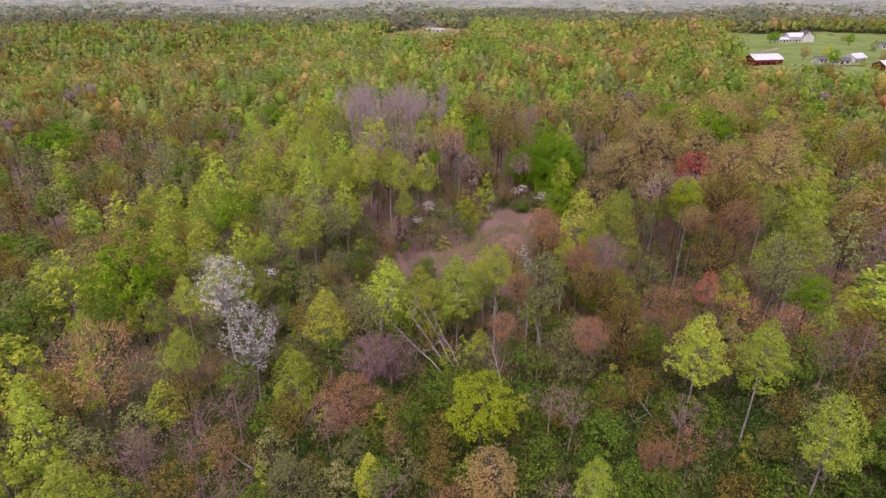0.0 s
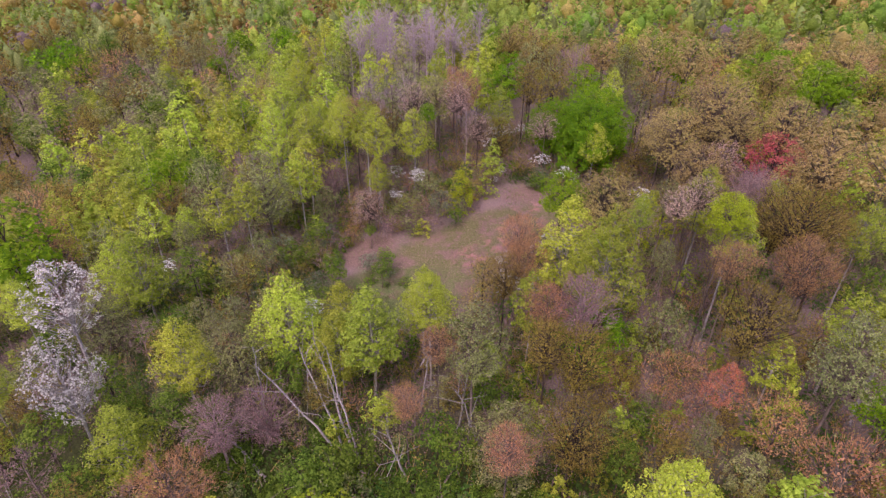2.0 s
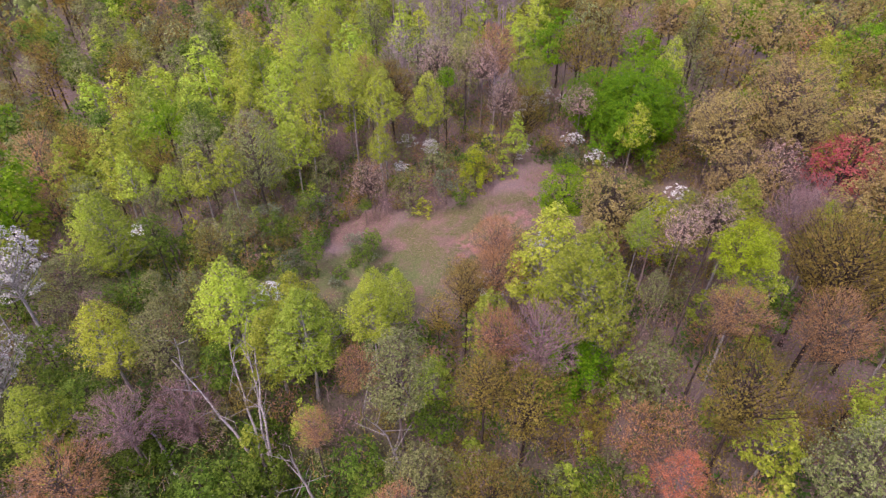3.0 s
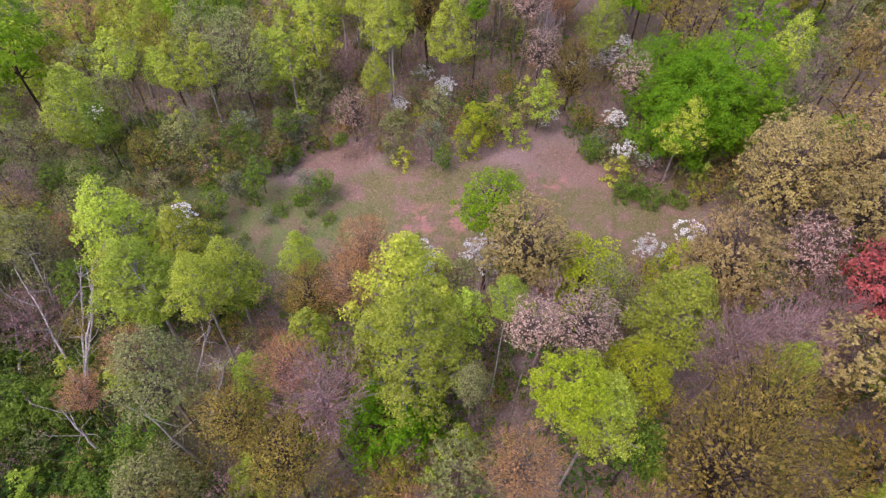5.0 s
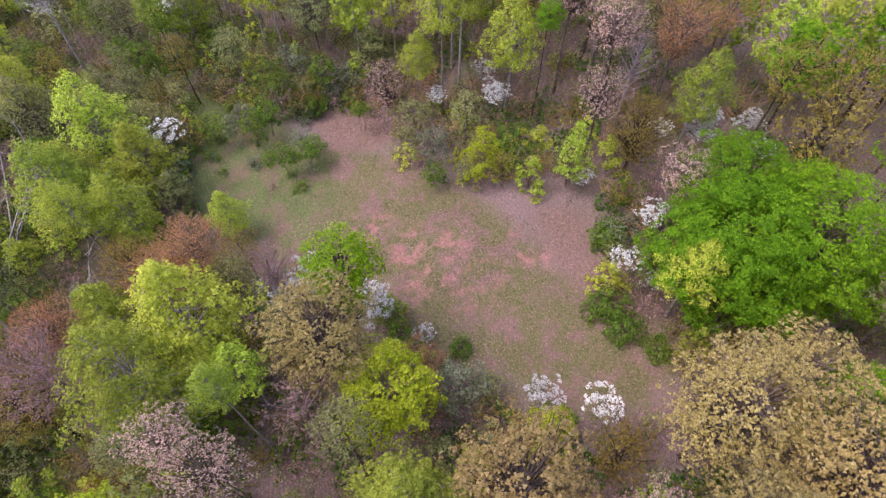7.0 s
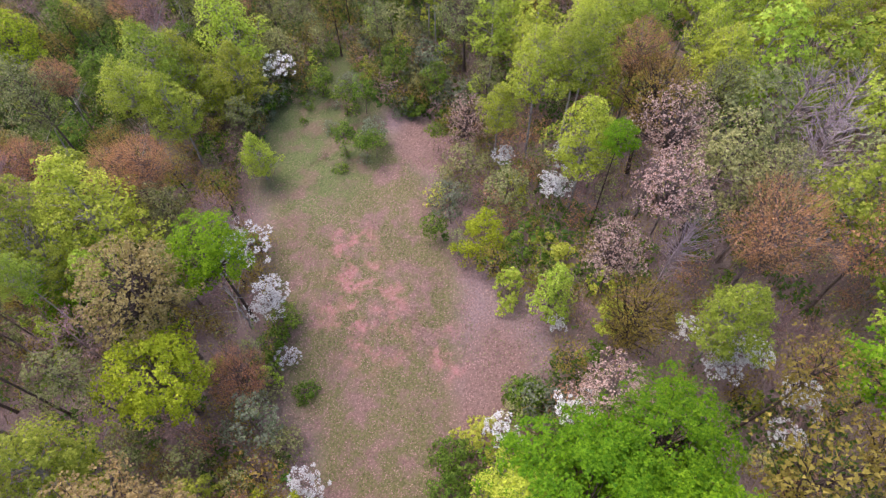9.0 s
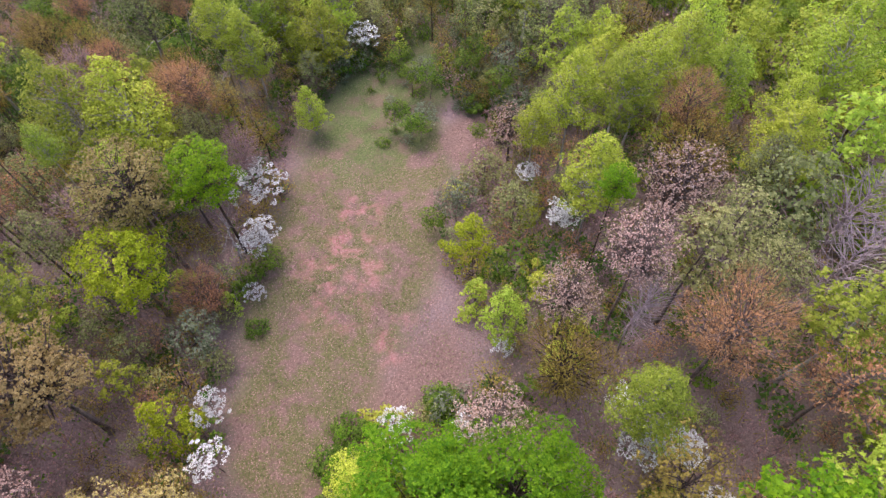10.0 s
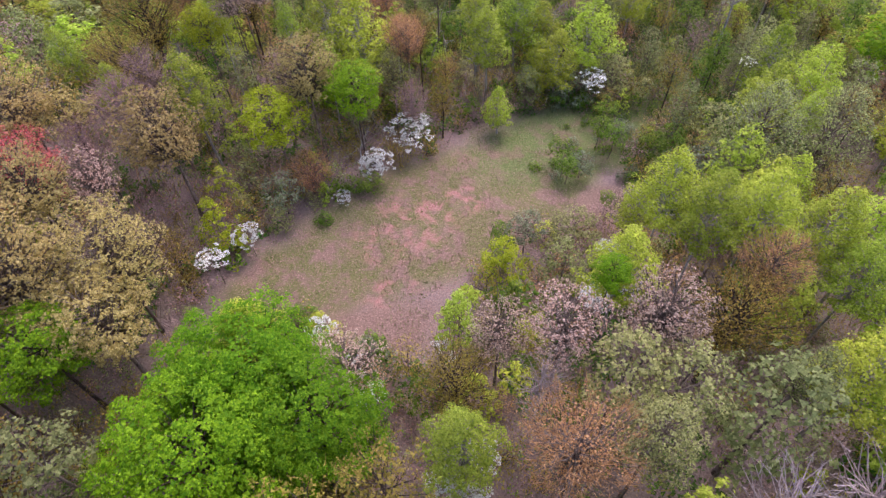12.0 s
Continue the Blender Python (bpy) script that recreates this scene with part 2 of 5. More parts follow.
BARK_DARK = rough_mat("dark_brown_bark", lin(44, 36, 32), lin(104, 88, 80), 2.0, 0.95, 0.5, (3, 3, 0.6), 6, 0.25)
# kind: (tone dark, tone light) of the young leaves or flowers
TONES = {
    "lime": (lin(140, 162, 44), lin(214, 226, 92)),
    "chartreuse": (lin(132, 152, 14), lin(206, 216, 56)),
    "green": (lin(84, 132, 6), lin(154, 194, 24)),
    "olive": (lin(112, 120, 66), lin(186, 190, 124)),
    "tan": (lin(160, 140, 80), lin(216, 197, 130)),
    "pinktan": (lin(172, 132, 112), lin(248, 222, 202)),
    "rust": (lin(176, 128, 84), lin(230, 182, 132)),
    "umber": (lin(124, 110, 44), lin(192, 170, 84)),
    "red": (lin(190, 84, 88), lin(232, 136, 130)),
    "salmon": (lin(196, 118, 84), lin(238, 164, 124)),
    "mauve": (lin(144, 112, 108), lin(204, 168, 160)),
    "silver": (lin(190, 186, 172), lin(246, 242, 236)),
    "white": (lin(220, 222, 214), lin(255, 255, 252)),
    "leafgreen": (lin(66, 96, 20), lin(146, 176, 62)),
    "greygreen": (lin(96, 112, 78), lin(168, 176, 142)),
    "bare": (lin(190, 170, 170), lin(232, 216, 216)),
}
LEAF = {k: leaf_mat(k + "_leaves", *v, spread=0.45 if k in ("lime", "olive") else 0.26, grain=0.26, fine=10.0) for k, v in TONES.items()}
# aerial haze put into the leaf colour of the farthest woods: paler, greyer tones
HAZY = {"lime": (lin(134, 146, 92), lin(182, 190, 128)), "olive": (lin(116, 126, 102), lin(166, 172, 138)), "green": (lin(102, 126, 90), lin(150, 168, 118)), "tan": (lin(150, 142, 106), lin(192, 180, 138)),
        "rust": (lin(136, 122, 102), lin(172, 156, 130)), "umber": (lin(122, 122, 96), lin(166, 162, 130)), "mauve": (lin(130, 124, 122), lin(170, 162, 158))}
WOODS_HAZY = {k: leaf_mat(k + "_haze_tinted_leaves", *v, spread=0.4, patch=0.12, by_tree=True, grain=0.3, fine=0.8) for k, v in HAZY.items()}
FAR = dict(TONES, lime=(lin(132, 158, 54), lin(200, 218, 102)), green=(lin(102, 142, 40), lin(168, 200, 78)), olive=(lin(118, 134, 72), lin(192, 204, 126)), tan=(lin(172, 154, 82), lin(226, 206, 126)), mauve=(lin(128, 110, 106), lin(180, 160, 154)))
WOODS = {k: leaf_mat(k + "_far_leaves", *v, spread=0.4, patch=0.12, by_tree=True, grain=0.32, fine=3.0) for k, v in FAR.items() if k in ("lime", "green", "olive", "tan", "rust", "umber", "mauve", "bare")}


# ---------------------------------------------------------------- tree building
def unit(v):
    return v / np.maximum(np.linalg.norm(v, axis=1, keepdims=True), 1e-9)


def leaves(c, size, r, flat=0.4, out=None, loose=0.6):
    """Small three-cornered leaves at the points c, facing any way but rather up, or outwards along out."""
    k = len(c)
    nrm = unit(r.normal(size=(k, 3)))
    nrm[:, 2] = np.abs(nrm[:, 2]) + flat
    if out is not None:
        nrm = loose * nrm + unit(out)
    nrm = unit(nrm)
    a = unit(np.cross(nrm, r.normal(size=(k, 3))))
    b = np.cross(nrm, a)
    s = size * r.uniform(0.6, 1.4, (k, 1))
    v = np.empty((k, 3, 3))
    for i, ang in enumerate((0.0, 2.2, 4.1)):
        th = ang + r.uniform(-0.3, 0.3, (k, 1))
        v[:, i] = c + s * (np.cos(th) * a + np.sin(th) * b)
    return v.reshape(-1, 3), np.arange(3 * k).reshape(-1, 3)


def sticks(p0, p1, r0, r1):
    """Tapered three-sided twigs from p0 to p1."""
    k = len(p0)
    d = unit(p1 - p0)
    a = unit(np.cross(d, np.tile((0.31, 0.52, 0.13), (k, 1))))
    b = np.cross(d, a)
    v = np.empty((k, 6, 3))
    for i in range(3):
        c, s = math.cos(i * 2.0944), math.sin(i * 2.0944)
        v[:, i] = p0 + r0[:, None] * (c * a + s * b)
        v[:, 3 + i] = p1 + r1[:, None] * (c * a + s * b)
    pat = np.array([(0, 1, 4), (0, 4, 3), (1, 2, 5), (1, 5, 4), (2, 0, 3), (2, 3, 5)])
    return v.reshape(-1, 3), (np.arange(k)[:, None, None] * 6 + pat).reshape(-1, 3)


def lumps(c, rad, up, point, r, segs=10, rings=6, deep=0.8):
    """The crumpled inner leafage of crowns, a body of its own for each."""
    k = len(c)
    ph = r.uniform(0, 6.28, (k, 6))
    amp = r.uniform(0.7, 1.3, (k, 1)) * min(1.0, segs / 9)
    uu, tt = np.meshgrid(np.linspace(0, 1, rings) ** 0.85, np.arange(segs) * 2 * math.pi / segs, indexing="ij")
    u, th = np.tile(uu.ravel(), (k, 1)), tt.ravel()[None] + r.uniform(0, 6.28, (k, 1))
    p = np.minimum(1, 0.5 + u / 0.42) * np.clip(1 - u, 0, 1) ** point
    wob = 1 + amp * (0.14 * np.sin(3 * th + ph[:, :1] + 5 * u) + 0.12 * np.sin(5 * th - 9 * u + ph[:, 1:2]))
    lift = amp * (0.09 * np.sin(4 * th + 6 * u + ph[:, 3:4])) * np.minimum(1, 3 * (1 - u))
    q = rad[:, None] * p * wob * deep
    v = np.stack([c[:, :1] + q * np.cos(th), c[:, 1:2] + q * np.sin(th), c[:, 2:] + up[:, None] * ((2 * u - 1) * deep + lift)], -1)
    v = v + r.normal(0, 0.09, v.shape) * rad[:, None, None] * (uu.ravel() < 0.99)[None, :, None]
    ia, ib = np.meshgrid(np.arange(rings - 1), np.arange(segs), indexing="ij")
    a, b2 = (ia * segs + ib).ravel(), (ia * segs + (ib + 1) % segs).ravel()
    pat = np.concatenate([np.stack([a, b2, b2 + segs], -1), np.stack([a, b2 + segs, a + segs], -1)])
    return v.reshape(-1, 3), (np.arange(k)[:, None, None] * (rings * segs) + pat).reshape(-1, 3)


def trunk_np(r, r0=0.17, tall=10.0, sides=6, rings=7):
    """A tapered trunk ten metres tall, bowed a little on its way up, its tip over its foot."""
    z = np.linspace(-0.4, tall, rings)
    u = np.clip(z / tall, 0, 1)
    bow = r.normal(0, 0.16, 2)
    cx, cy = bow[0] * np.sin(u * math.pi) + 0.05 * np.sin(u * 9), bow[1] * np.sin(u * math.pi) + 0.05 * np.cos(u * 8)
    rad = r0 * (1 - 0.72 * u) * (1 + 0.5 * np.exp(-np.maximum(z, 0) * 2.5))
    th = np.linspace(0, 2 * math.pi, sides, endpoint=False)
    v = np.stack([cx[:, None] + rad[:, None] * np.cos(th), cy[:, None] + rad[:, None] * np.sin(th), np.repeat(z[:, None], sides, 1)], -1).reshape(-1, 3)
    f = []
    for i in range(rings - 1):
        for j in range(sides):
            a, b = i * sides + j, i * sides + (j + 1) % sides
            f += [(a, b, b + sides), (a, b + sides, a + sides)]
    return v, np.array(f)


def blades(p, way, length, width, r, face):
    """Fine twig ends: one long thin triangle each, from p along way."""
    k = len(p)
    d = unit(way)
    s = unit(np.cross(d, face + r.normal(0, 0.45, (k, 3)))) * width
    v = np.stack([p - s, p + s, p + d * length * r.uniform(0.5, 1.4, (k, 1))], 1)
    return v.reshape(-1, 3), np.arange(3 * k).reshape(-1, 3)


def joined(pieces):
    v, f, at = [], [], 0
    for pv, pf in pieces:
        v.append(pv)
        f.append(pf + at)
        at += len(pv)
    return np.concatenate(v), np.concatenate(f)


SHAPES = {
    # crown height for a radius of one, and the radius at u of that height
    "cone": (2.5, lambda u: 1.3 * np.minimum(1, 0.35 + u / 0.35) * (1 - u) ** 0.72),
    "spire": (3.1, lambda u: 1.15 * np.minimum(1, 0.55 + u / 0.2) * (1 - u) ** 0.7),
    "dome": (1.6, lambda u: np.sqrt(np.clip(1 - (1.5 * u - 0.55) ** 2, 0.03, 1))),
    "fan": (1.9, lambda u: np.minimum(1, 0.28 + 1.3 * u) * np.sqrt(np.clip(1 - (np.maximum(u - 0.5, 0) / 0.52) ** 2, 0.03, 1))),
    "column": (2.2, lambda u: 0.95 * (1 - u ** 2.5) ** 0.6 * (0.6 + 0.4 * np.minimum(1, u * 3))),
    "plume": (2.0, lambda u: 0.95 * (1 - u ** 2.2) ** 0.6 * (0.4 + 0.6 * np.minimum(1, u * 2.2))),
    "broom": (3.4, lambda u: np.minimum(1, 0.3 + 1.1 * u) * np.sqrt(np.clip(1 - (np.maximum(u - 0.6, 0) / 0.42) ** 2, 0.03, 1))),
    "bush": (1.35, lambda u: np.sqrt(np.clip(1 - (1.25 * u - 0.3) ** 2, 0.02, 1))),
    "layer": (1.1, lambda u: np.sqrt(np.clip(1 - (1.4 * u - 0.6) ** 2, 0.05, 1))),
}


def tree_meshes(kind, shape, seed, rad=3.2, clumps=200, per=26, size=0.1, puff=0.5, limbs=0.35, brush=0, twigs=0, wood=1.0, deep=0.5, heart=0.2, bark=None, name="tree", low=False):
    """The meshes of one tree: the trunk, the branches and the crown, whose top lies at z = 0."""
    r = np.random.default_rng(seed)
    ratio, prof = SHAPES[shape]
    tall = ratio * rad
    # branch ends lie over the crown's outside, some within
    uu = np.linspace(0, 1, 200)
    w = np.cumsum(prof(uu) + 0.12)
    u = np.interp(r.uniform(0, 1, clumps) * w[-1], w, uu)
    if shape == "layer":
        u = np.clip(np.round(u * 4) / 4 + r.normal(0, 0.02, clumps), 0.02, 1)
    ang = np.arange(clumps) * 2.39996 + r.uniform(0, 0.9, clumps)
    p1, p2, p3 = r.uniform(0, 6.28, 3)
    lobe = 1 + 0.13 * np.sin(ang * 3 + p1) * (1 - 0.6 * u) + 0.12 * np.sin(ang * 5 + u * 8 + p2) + 0.07 * np.sin(ang * 9 - u * 15 + p3)
    inn = 1 - deep * r.uniform(0, 1, clumps) ** 2.2
    rr = np.maximum(rad * prof(u) * lobe * inn - 0.3 * puff, 0.02)
    zc = tall * (u - 1) * np.where(u > 0.6, 1 - 0.12 * (1 - inn), 1) - 0.35 * puff + 0.05 * tall * np.sin(ang * 4 + p3) * (1 - u)
    c = np.stack([rr * np.cos(ang), rr * np.sin(ang), zc], -1)
    slope = (prof(np.minimum(u + 0.02, 1)) - prof(np.maximum(u - 0.02, 0))) / 0.04 / ratio
    outward = unit(np.stack([np.cos(ang), np.sin(ang), np.clip(-slope, -0.6, 3)], -1))
    # leaves lie over the outer and upper side of each puff
    own = np.repeat(np.arange(clumps), per)
    n_leaf = len(own)
    d = unit(r.normal(size=(n_leaf, 3)))
    way = unit(outward + (0, 0, 0.5))[own]
    dot = np.sum(d * way, 1, keepdims=True)
    d = np.where(dot < -0.25, d - 2 * dot * way, d)
    span = np.repeat(puff * r.uniform(0.55, 1.35, clumps), per)[:, None]
    flat = np.array((1, 1, 0.2 if shape == "layer" else 0.75))
    off = d * r.uniform(0.35, 1.0, (n_leaf, 1)) ** 0.6 * span * flat
    pieces = [leaves(c[own] + off, size, r, 1.4 if shape == "layer" else 0.2, None if shape == "layer" else 0.8 * d + 0.6 * outward[own] + (0, 0, 0.45), 0.7)]
    if heart:
        # the shaded leafage inside
        k = int(n_leaf * heart * 0.45)
        pick = r.integers(0, clumps, k)
        at = c[pick] * np.array((1, 1, 0)) * r.uniform(0.6, 0.97, (k, 1)) + np.stack([np.zeros(k), np.zeros(k), c[pick, 2] - r.uniform(0.0, 0.07, k) * tall], -1) + r.normal(0, 0.5 * puff, (k, 3))
        pieces.append(leaves(at, size * 1.6, r, 0.6, outward[pick] + (0, 0, 0.5), 0.7))
    if brush:
        # fine budding twig ends
        pick = r.integers(0, clumps, brush)
        at = c[pick] + unit(r.normal(size=(brush, 3))) * puff * r.uniform(0, 1, (brush, 1))
        pieces.append(blades(at, outward[pick] + (0, 0, 0.9) + r.normal(0, 0.35, (brush, 3)), 0.55 * rad / 3.2, 0.02 * (size / 0.06) ** 0.8, r, outward[pick] + (0, 0, 0.6)))
    lv, lf = joined(pieces)
    # limbs rise from the trunk to the branch ends
    pick = r.permutation(clumps)[: max(5, int(clumps * limbs))]
    ce = c[pick]
    k = len(pick)
    rise = np.hypot(ce[:, 0], ce[:, 1])
    foot = np.maximum(ce[:, 2] - rise * r.uniform(0.5, 1.1, k) - 0.4, -tall * (1.05 if low else 1.15))
    p0 = np.stack([np.zeros(k), np.zeros(k), foot], -1)
    pm = p0 + (ce - p0) * 0.5 + np.stack([np.zeros(k), np.zeros(k), -0.14 * rise], -1) * r.uniform(-0.3, 1, (k, 1)) + r.normal(0, 0.06, (k, 3)) * rise[:, None]
    wd = (0.014 + 0.009 * rise) * wood
    pieces = [sticks(p0, pm, wd * 1.4, wd), sticks(pm, ce, wd, wd * 0.3)]
    if twigs:
        who = r.integers(0, clumps, twigs)
        back = unit(r.normal(size=(twigs, 3)) * 0.5 + outward[who] + (0, 0, 0.5))
        pieces.append(blades(c[who] - back * 0.7 * puff, back, 1.5 * puff, 0.018 * wood, r, outward[who] + (0, 0, 0.6)))
    bv, bf = joined(pieces)
    crown = mesh_np(name + "_crown", np.concatenate([lv, bv]), np.concatenate([lf, bf + len(lv)]), LEAF[kind])
    crown.materials.append(bark or BARK)
    crown.polygons.foreach_set("material_index", np.r_[np.zeros(len(lf), np.int32), np.ones(len(bf), np.int32)])
    tv, tf = trunk_np(r, 0.05 if low else 0.17, sides=5 if low else 6, rings=4 if low else 7)
    return mesh_np(name + "_trunk", tv, tf, bark or BARK), crown, tall, rad


# species: look, shape, bark, words
SPECIES = {
    "poplar_tree": dict(kind="lime", shape="cone", bark=BARK_PALE, words="lime-green young-leaved poplar tree with slim grey trunk", cat="tree"),
    "young_poplar": dict(kind="lime", shape="spire", bark=BARK, words="small lime-green poplar leafed down to the grass", cat="tree"),
    "hickory_tree": dict(kind="chartreuse", shape="dome", bark=BARK, words="bright yellow-green tree in fresh spring leaf", cat="tree"),
    "young_hickory": dict(kind="chartreuse", shape="spire", bark=BARK, words="small yellow-green tree leafed down to the ground", cat="tree"),
    "maple_tree": dict(kind="green", shape="dome", bark=BARK_DARK, words="rich green maple tree in dense leaf", cat="tree"),
    "great_maple": dict(kind="green", shape="dome", bark=BARK_DARK, words="broad rich green maple beside the clearing", cat="tree"),
    "beech_tree": dict(kind="olive", shape="column", bark=BARK, words="dull olive-green thinly leaved tree with grey twigs", cat="tree"),
    "oak_tree": dict(kind="tan", shape="dome", bark=BARK, words="tan-yellow oak tree hung with pale catkins", cat="tree"),
    "cherry_tree": dict(kind="pinktan", shape="dome", bark=BARK, words="pinkish tan tree with young downy leaves", cat="tree"),
    "rusty_tree": dict(kind="rust", shape="fan", bark=BARK, words="rusty orange budding tree with fine upright twigs", cat="tree"),
    "elm_tree": dict(kind="umber", shape="fan", bark=BARK_DARK, words="olive-brown thinly budding tree with wispy crown", cat="tree"),
    "red_maple_tree": dict(kind="red", shape="dome", bark=BARK_DARK, words="bright red maple tree among green woods", cat="tree"),
    "budding_tree": dict(kind="mauve", shape="fan", bark=BARK_MAUVE, words="mauve-brown half-bare tree with reddish buds", cat="tree"),
    "aspen_tree": dict(kind="silver", shape="plume", bark=BARK_PALE, words="tall silvery white aspen with bare pale trunk", cat="tree"),
    "dogwood_tree": dict(kind="white", shape="layer", bark=BARK, words="small dogwood with layered white blossom at the wood's edge", cat="tree"),
    "shrub": dict(kind="greygreen", shape="bush", bark=BARK, words="low grey-green leafy shrub on the grass", cat="shrub"),
    "green_shrub": dict(kind="leafgreen", shape="bush", bark=BARK, words="low bright green leafy shrub on the wood's floor", cat="shrub"),
    "budding_shrub": dict(kind="mauve", shape="bush", bark=BARK_MAUVE, words="mauve-brown budding shrub of fine bare twigs", cat="shrub"),
    "sourwood_tree": dict(kind="salmon", shape="cone", bark=BARK_MAUVE, words="slim salmon-orange budding tree among brown woods", cat="tree"),
    "alder_tree": dict(kind="leafgreen", shape="column", bark=BARK_DARK, words="dark fresh-green tree over damp ground", cat="tree"),
    "elm_sapling": dict(kind="umber", shape="fan", bark=BARK_DARK, words="olive-brown budding sapling under the tall trees", cat="tree"),
    "beech_sapling": dict(kind="olive", shape="column", bark=BARK, words="thin olive-green sapling under the tall trees", cat="tree"),
    "bare_tree": dict(kind="bare", shape="broom", bark=BARK_LILAC, words="leafless pale grey tree with bare branches", cat="tree"),
}
LOW = ("young_poplar", "young_hickory", "dogwood_tree", "shrub", "green_shrub", "budding_shrub")
FULL = {
    "poplar_tree": dict(clumps=270, per=22, size=0.09, puff=0.48, twigs=150, heart=0.45),
    "young_poplar": dict(clumps=90, per=30, size=0.09, puff=0.42, rad=2.0),
    "hickory_tree": dict(clumps=250, per=25, size=0.088, puff=0.45, twigs=100, heart=0.5),
    "young_hickory": dict(clumps=100, per=30, size=0.09, puff=0.42, rad=2.4),
    "maple_tree": dict(clumps=250, per=28, size=0.085, puff=0.48, heart=0.5),
    "great_maple": dict(clumps=800, per=34, size=0.088, puff=0.5, rad=6.0, heart=0.6, limbs=0.1),
    "beech_tree": dict(clumps=270, per=15, size=0.075, puff=0.45, heart=0.4, twigs=600, deep=0.6),
    "oak_tree": dict(clumps=520, per=11, size=0.07, puff=0.23, heart=0.75, twigs=600, deep=0.5),
    "cherry_tree": dict(clumps=460, per=9, size=0.058, puff=0.2, heart=0.45, twigs=800, deep=0.6),
    "rusty_tree": dict(clumps=320, per=8, size=0.05, puff=0.6, heart=0.7, brush=2600, twigs=900, deep=0.7),
    "elm_tree": dict(clumps=300, per=11, size=0.058, puff=0.6, heart=0.7, brush=1000, twigs=500, deep=0.7),
    "red_maple_tree": dict(clumps=300, per=14, size=0.08, puff=0.36, heart=0.5, brush=500, twigs=200, deep=0.5),
    "budding_tree": dict(clumps=240, per=6, size=0.055, puff=0.55, heart=0.4, brush=1400, twigs=1000, deep=0.75, limbs=0.5, wood=0.8),
    "budding_shrub": dict(clumps=60, per=6, size=0.055, puff=0.45, heart=0.4, brush=450, twigs=220, rad=1.7, deep=0.8, wood=0.7),
    "aspen_tree": dict(clumps=250, per=10, size=0.075, puff=0.3, heart=0.0, twigs=600, deep=0.65),
    "dogwood_tree": dict(clumps=44, per=26, size=0.09, puff=0.42, heart=0.0, rad=2.0, twigs=120, deep=0.8),
    "shrub": dict(clumps=60, per=18, size=0.075, puff=0.4, rad=1.7, heart=0.3, twigs=150, deep=0.7),
    "green_shrub": dict(clumps=50, per=20, size=0.085, puff=0.4, rad=1.5),
    "sourwood_tree": dict(clumps=260, per=12, size=0.07, puff=0.36, heart=0.4, brush=900, twigs=300, deep=0.6),
    "alder_tree": dict(clumps=260, per=20, size=0.085, puff=0.5, heart=0.4, twigs=200, deep=0.6),
    "elm_sapling": dict(clumps=260, per=11, size=0.058, puff=0.6, heart=0.6, brush=1000, twigs=500, deep=0.7),
    "beech_sapling": dict(clumps=240, per=14, size=0.075, puff=0.45, heart=0.4, twigs=500, deep=0.6),
    "bare_tree": dict(clumps=150, per=1, size=0.03, puff=0.7, heart=0.0, limbs=0.9, twigs=300, deep=0.9, wood=0.9),
}
MAKES = {}
for i, (sp, q) in enumerate(SPECIES.items()):
    f = dict(FULL[sp], bark=q["bark"], name=sp, low=sp in LOW)
    MAKES[sp, "full"] = [tree_meshes(q["kind"], q["shape"], 40 + 10 * i + j, **f) for j in range(4 if sp in ("poplar_tree", "oak_tree", "beech_tree") else 3)]
    if sp in ("poplar_tree", "oak_tree", "beech_tree", "rusty_tree", "elm_tree", "aspen_tree", "red_maple_tree", "hickory_tree"):
        big = dict(f, clumps=int(f["clumps"] * 1.7), rad=4.6, brush=int(f.get("brush", 0) * 1.6), twigs=int(f.get("twigs", 0) * 1.5))
        MAKES[sp, "great"] = [tree_meshes(q["kind"], q["shape"], 245 + 10 * i + j, **big) for j in range(2)]
    for make, a, b, c, t in (("mid", 0.52, 0.6, 1.6, 0.3), ("light", 0.42, 0.55, 1.9, 0.2), ("sprout", 0.26, 0.6, 1.75, 0.12)):
        lite = dict(f, clumps=int(f["clumps"] * a), per=max(1, int(f["per"] * b)), size=f["size"] * c, limbs=0.12 if sp != "bare_tree" else 0.8, brush=int(f.get("brush", 0) * t), twigs=int(f.get("twigs", 0) * t),
                    heart=f.get("heart", 0.2) * (1.0 if make == "mid" else 1.8), puff=f["puff"] * (1.0 + 0.15 * (make != "mid")), low=make == "sprout" or f["low"], wood=f.get("wood", 1.0) * (1.5 if make != "mid" else 1.15))
        if sp == "bare_tree":
            lite.update(twigs=500, wood=1.3)
        MAKES[sp, make] = [tree_meshes(q["kind"], q["shape"], 445 + 10 * i + j, **lite) for j in range(3)]

STANDING = []
GROUPS = {"tree": "trees of the wood", "shrub": "shrubs"}


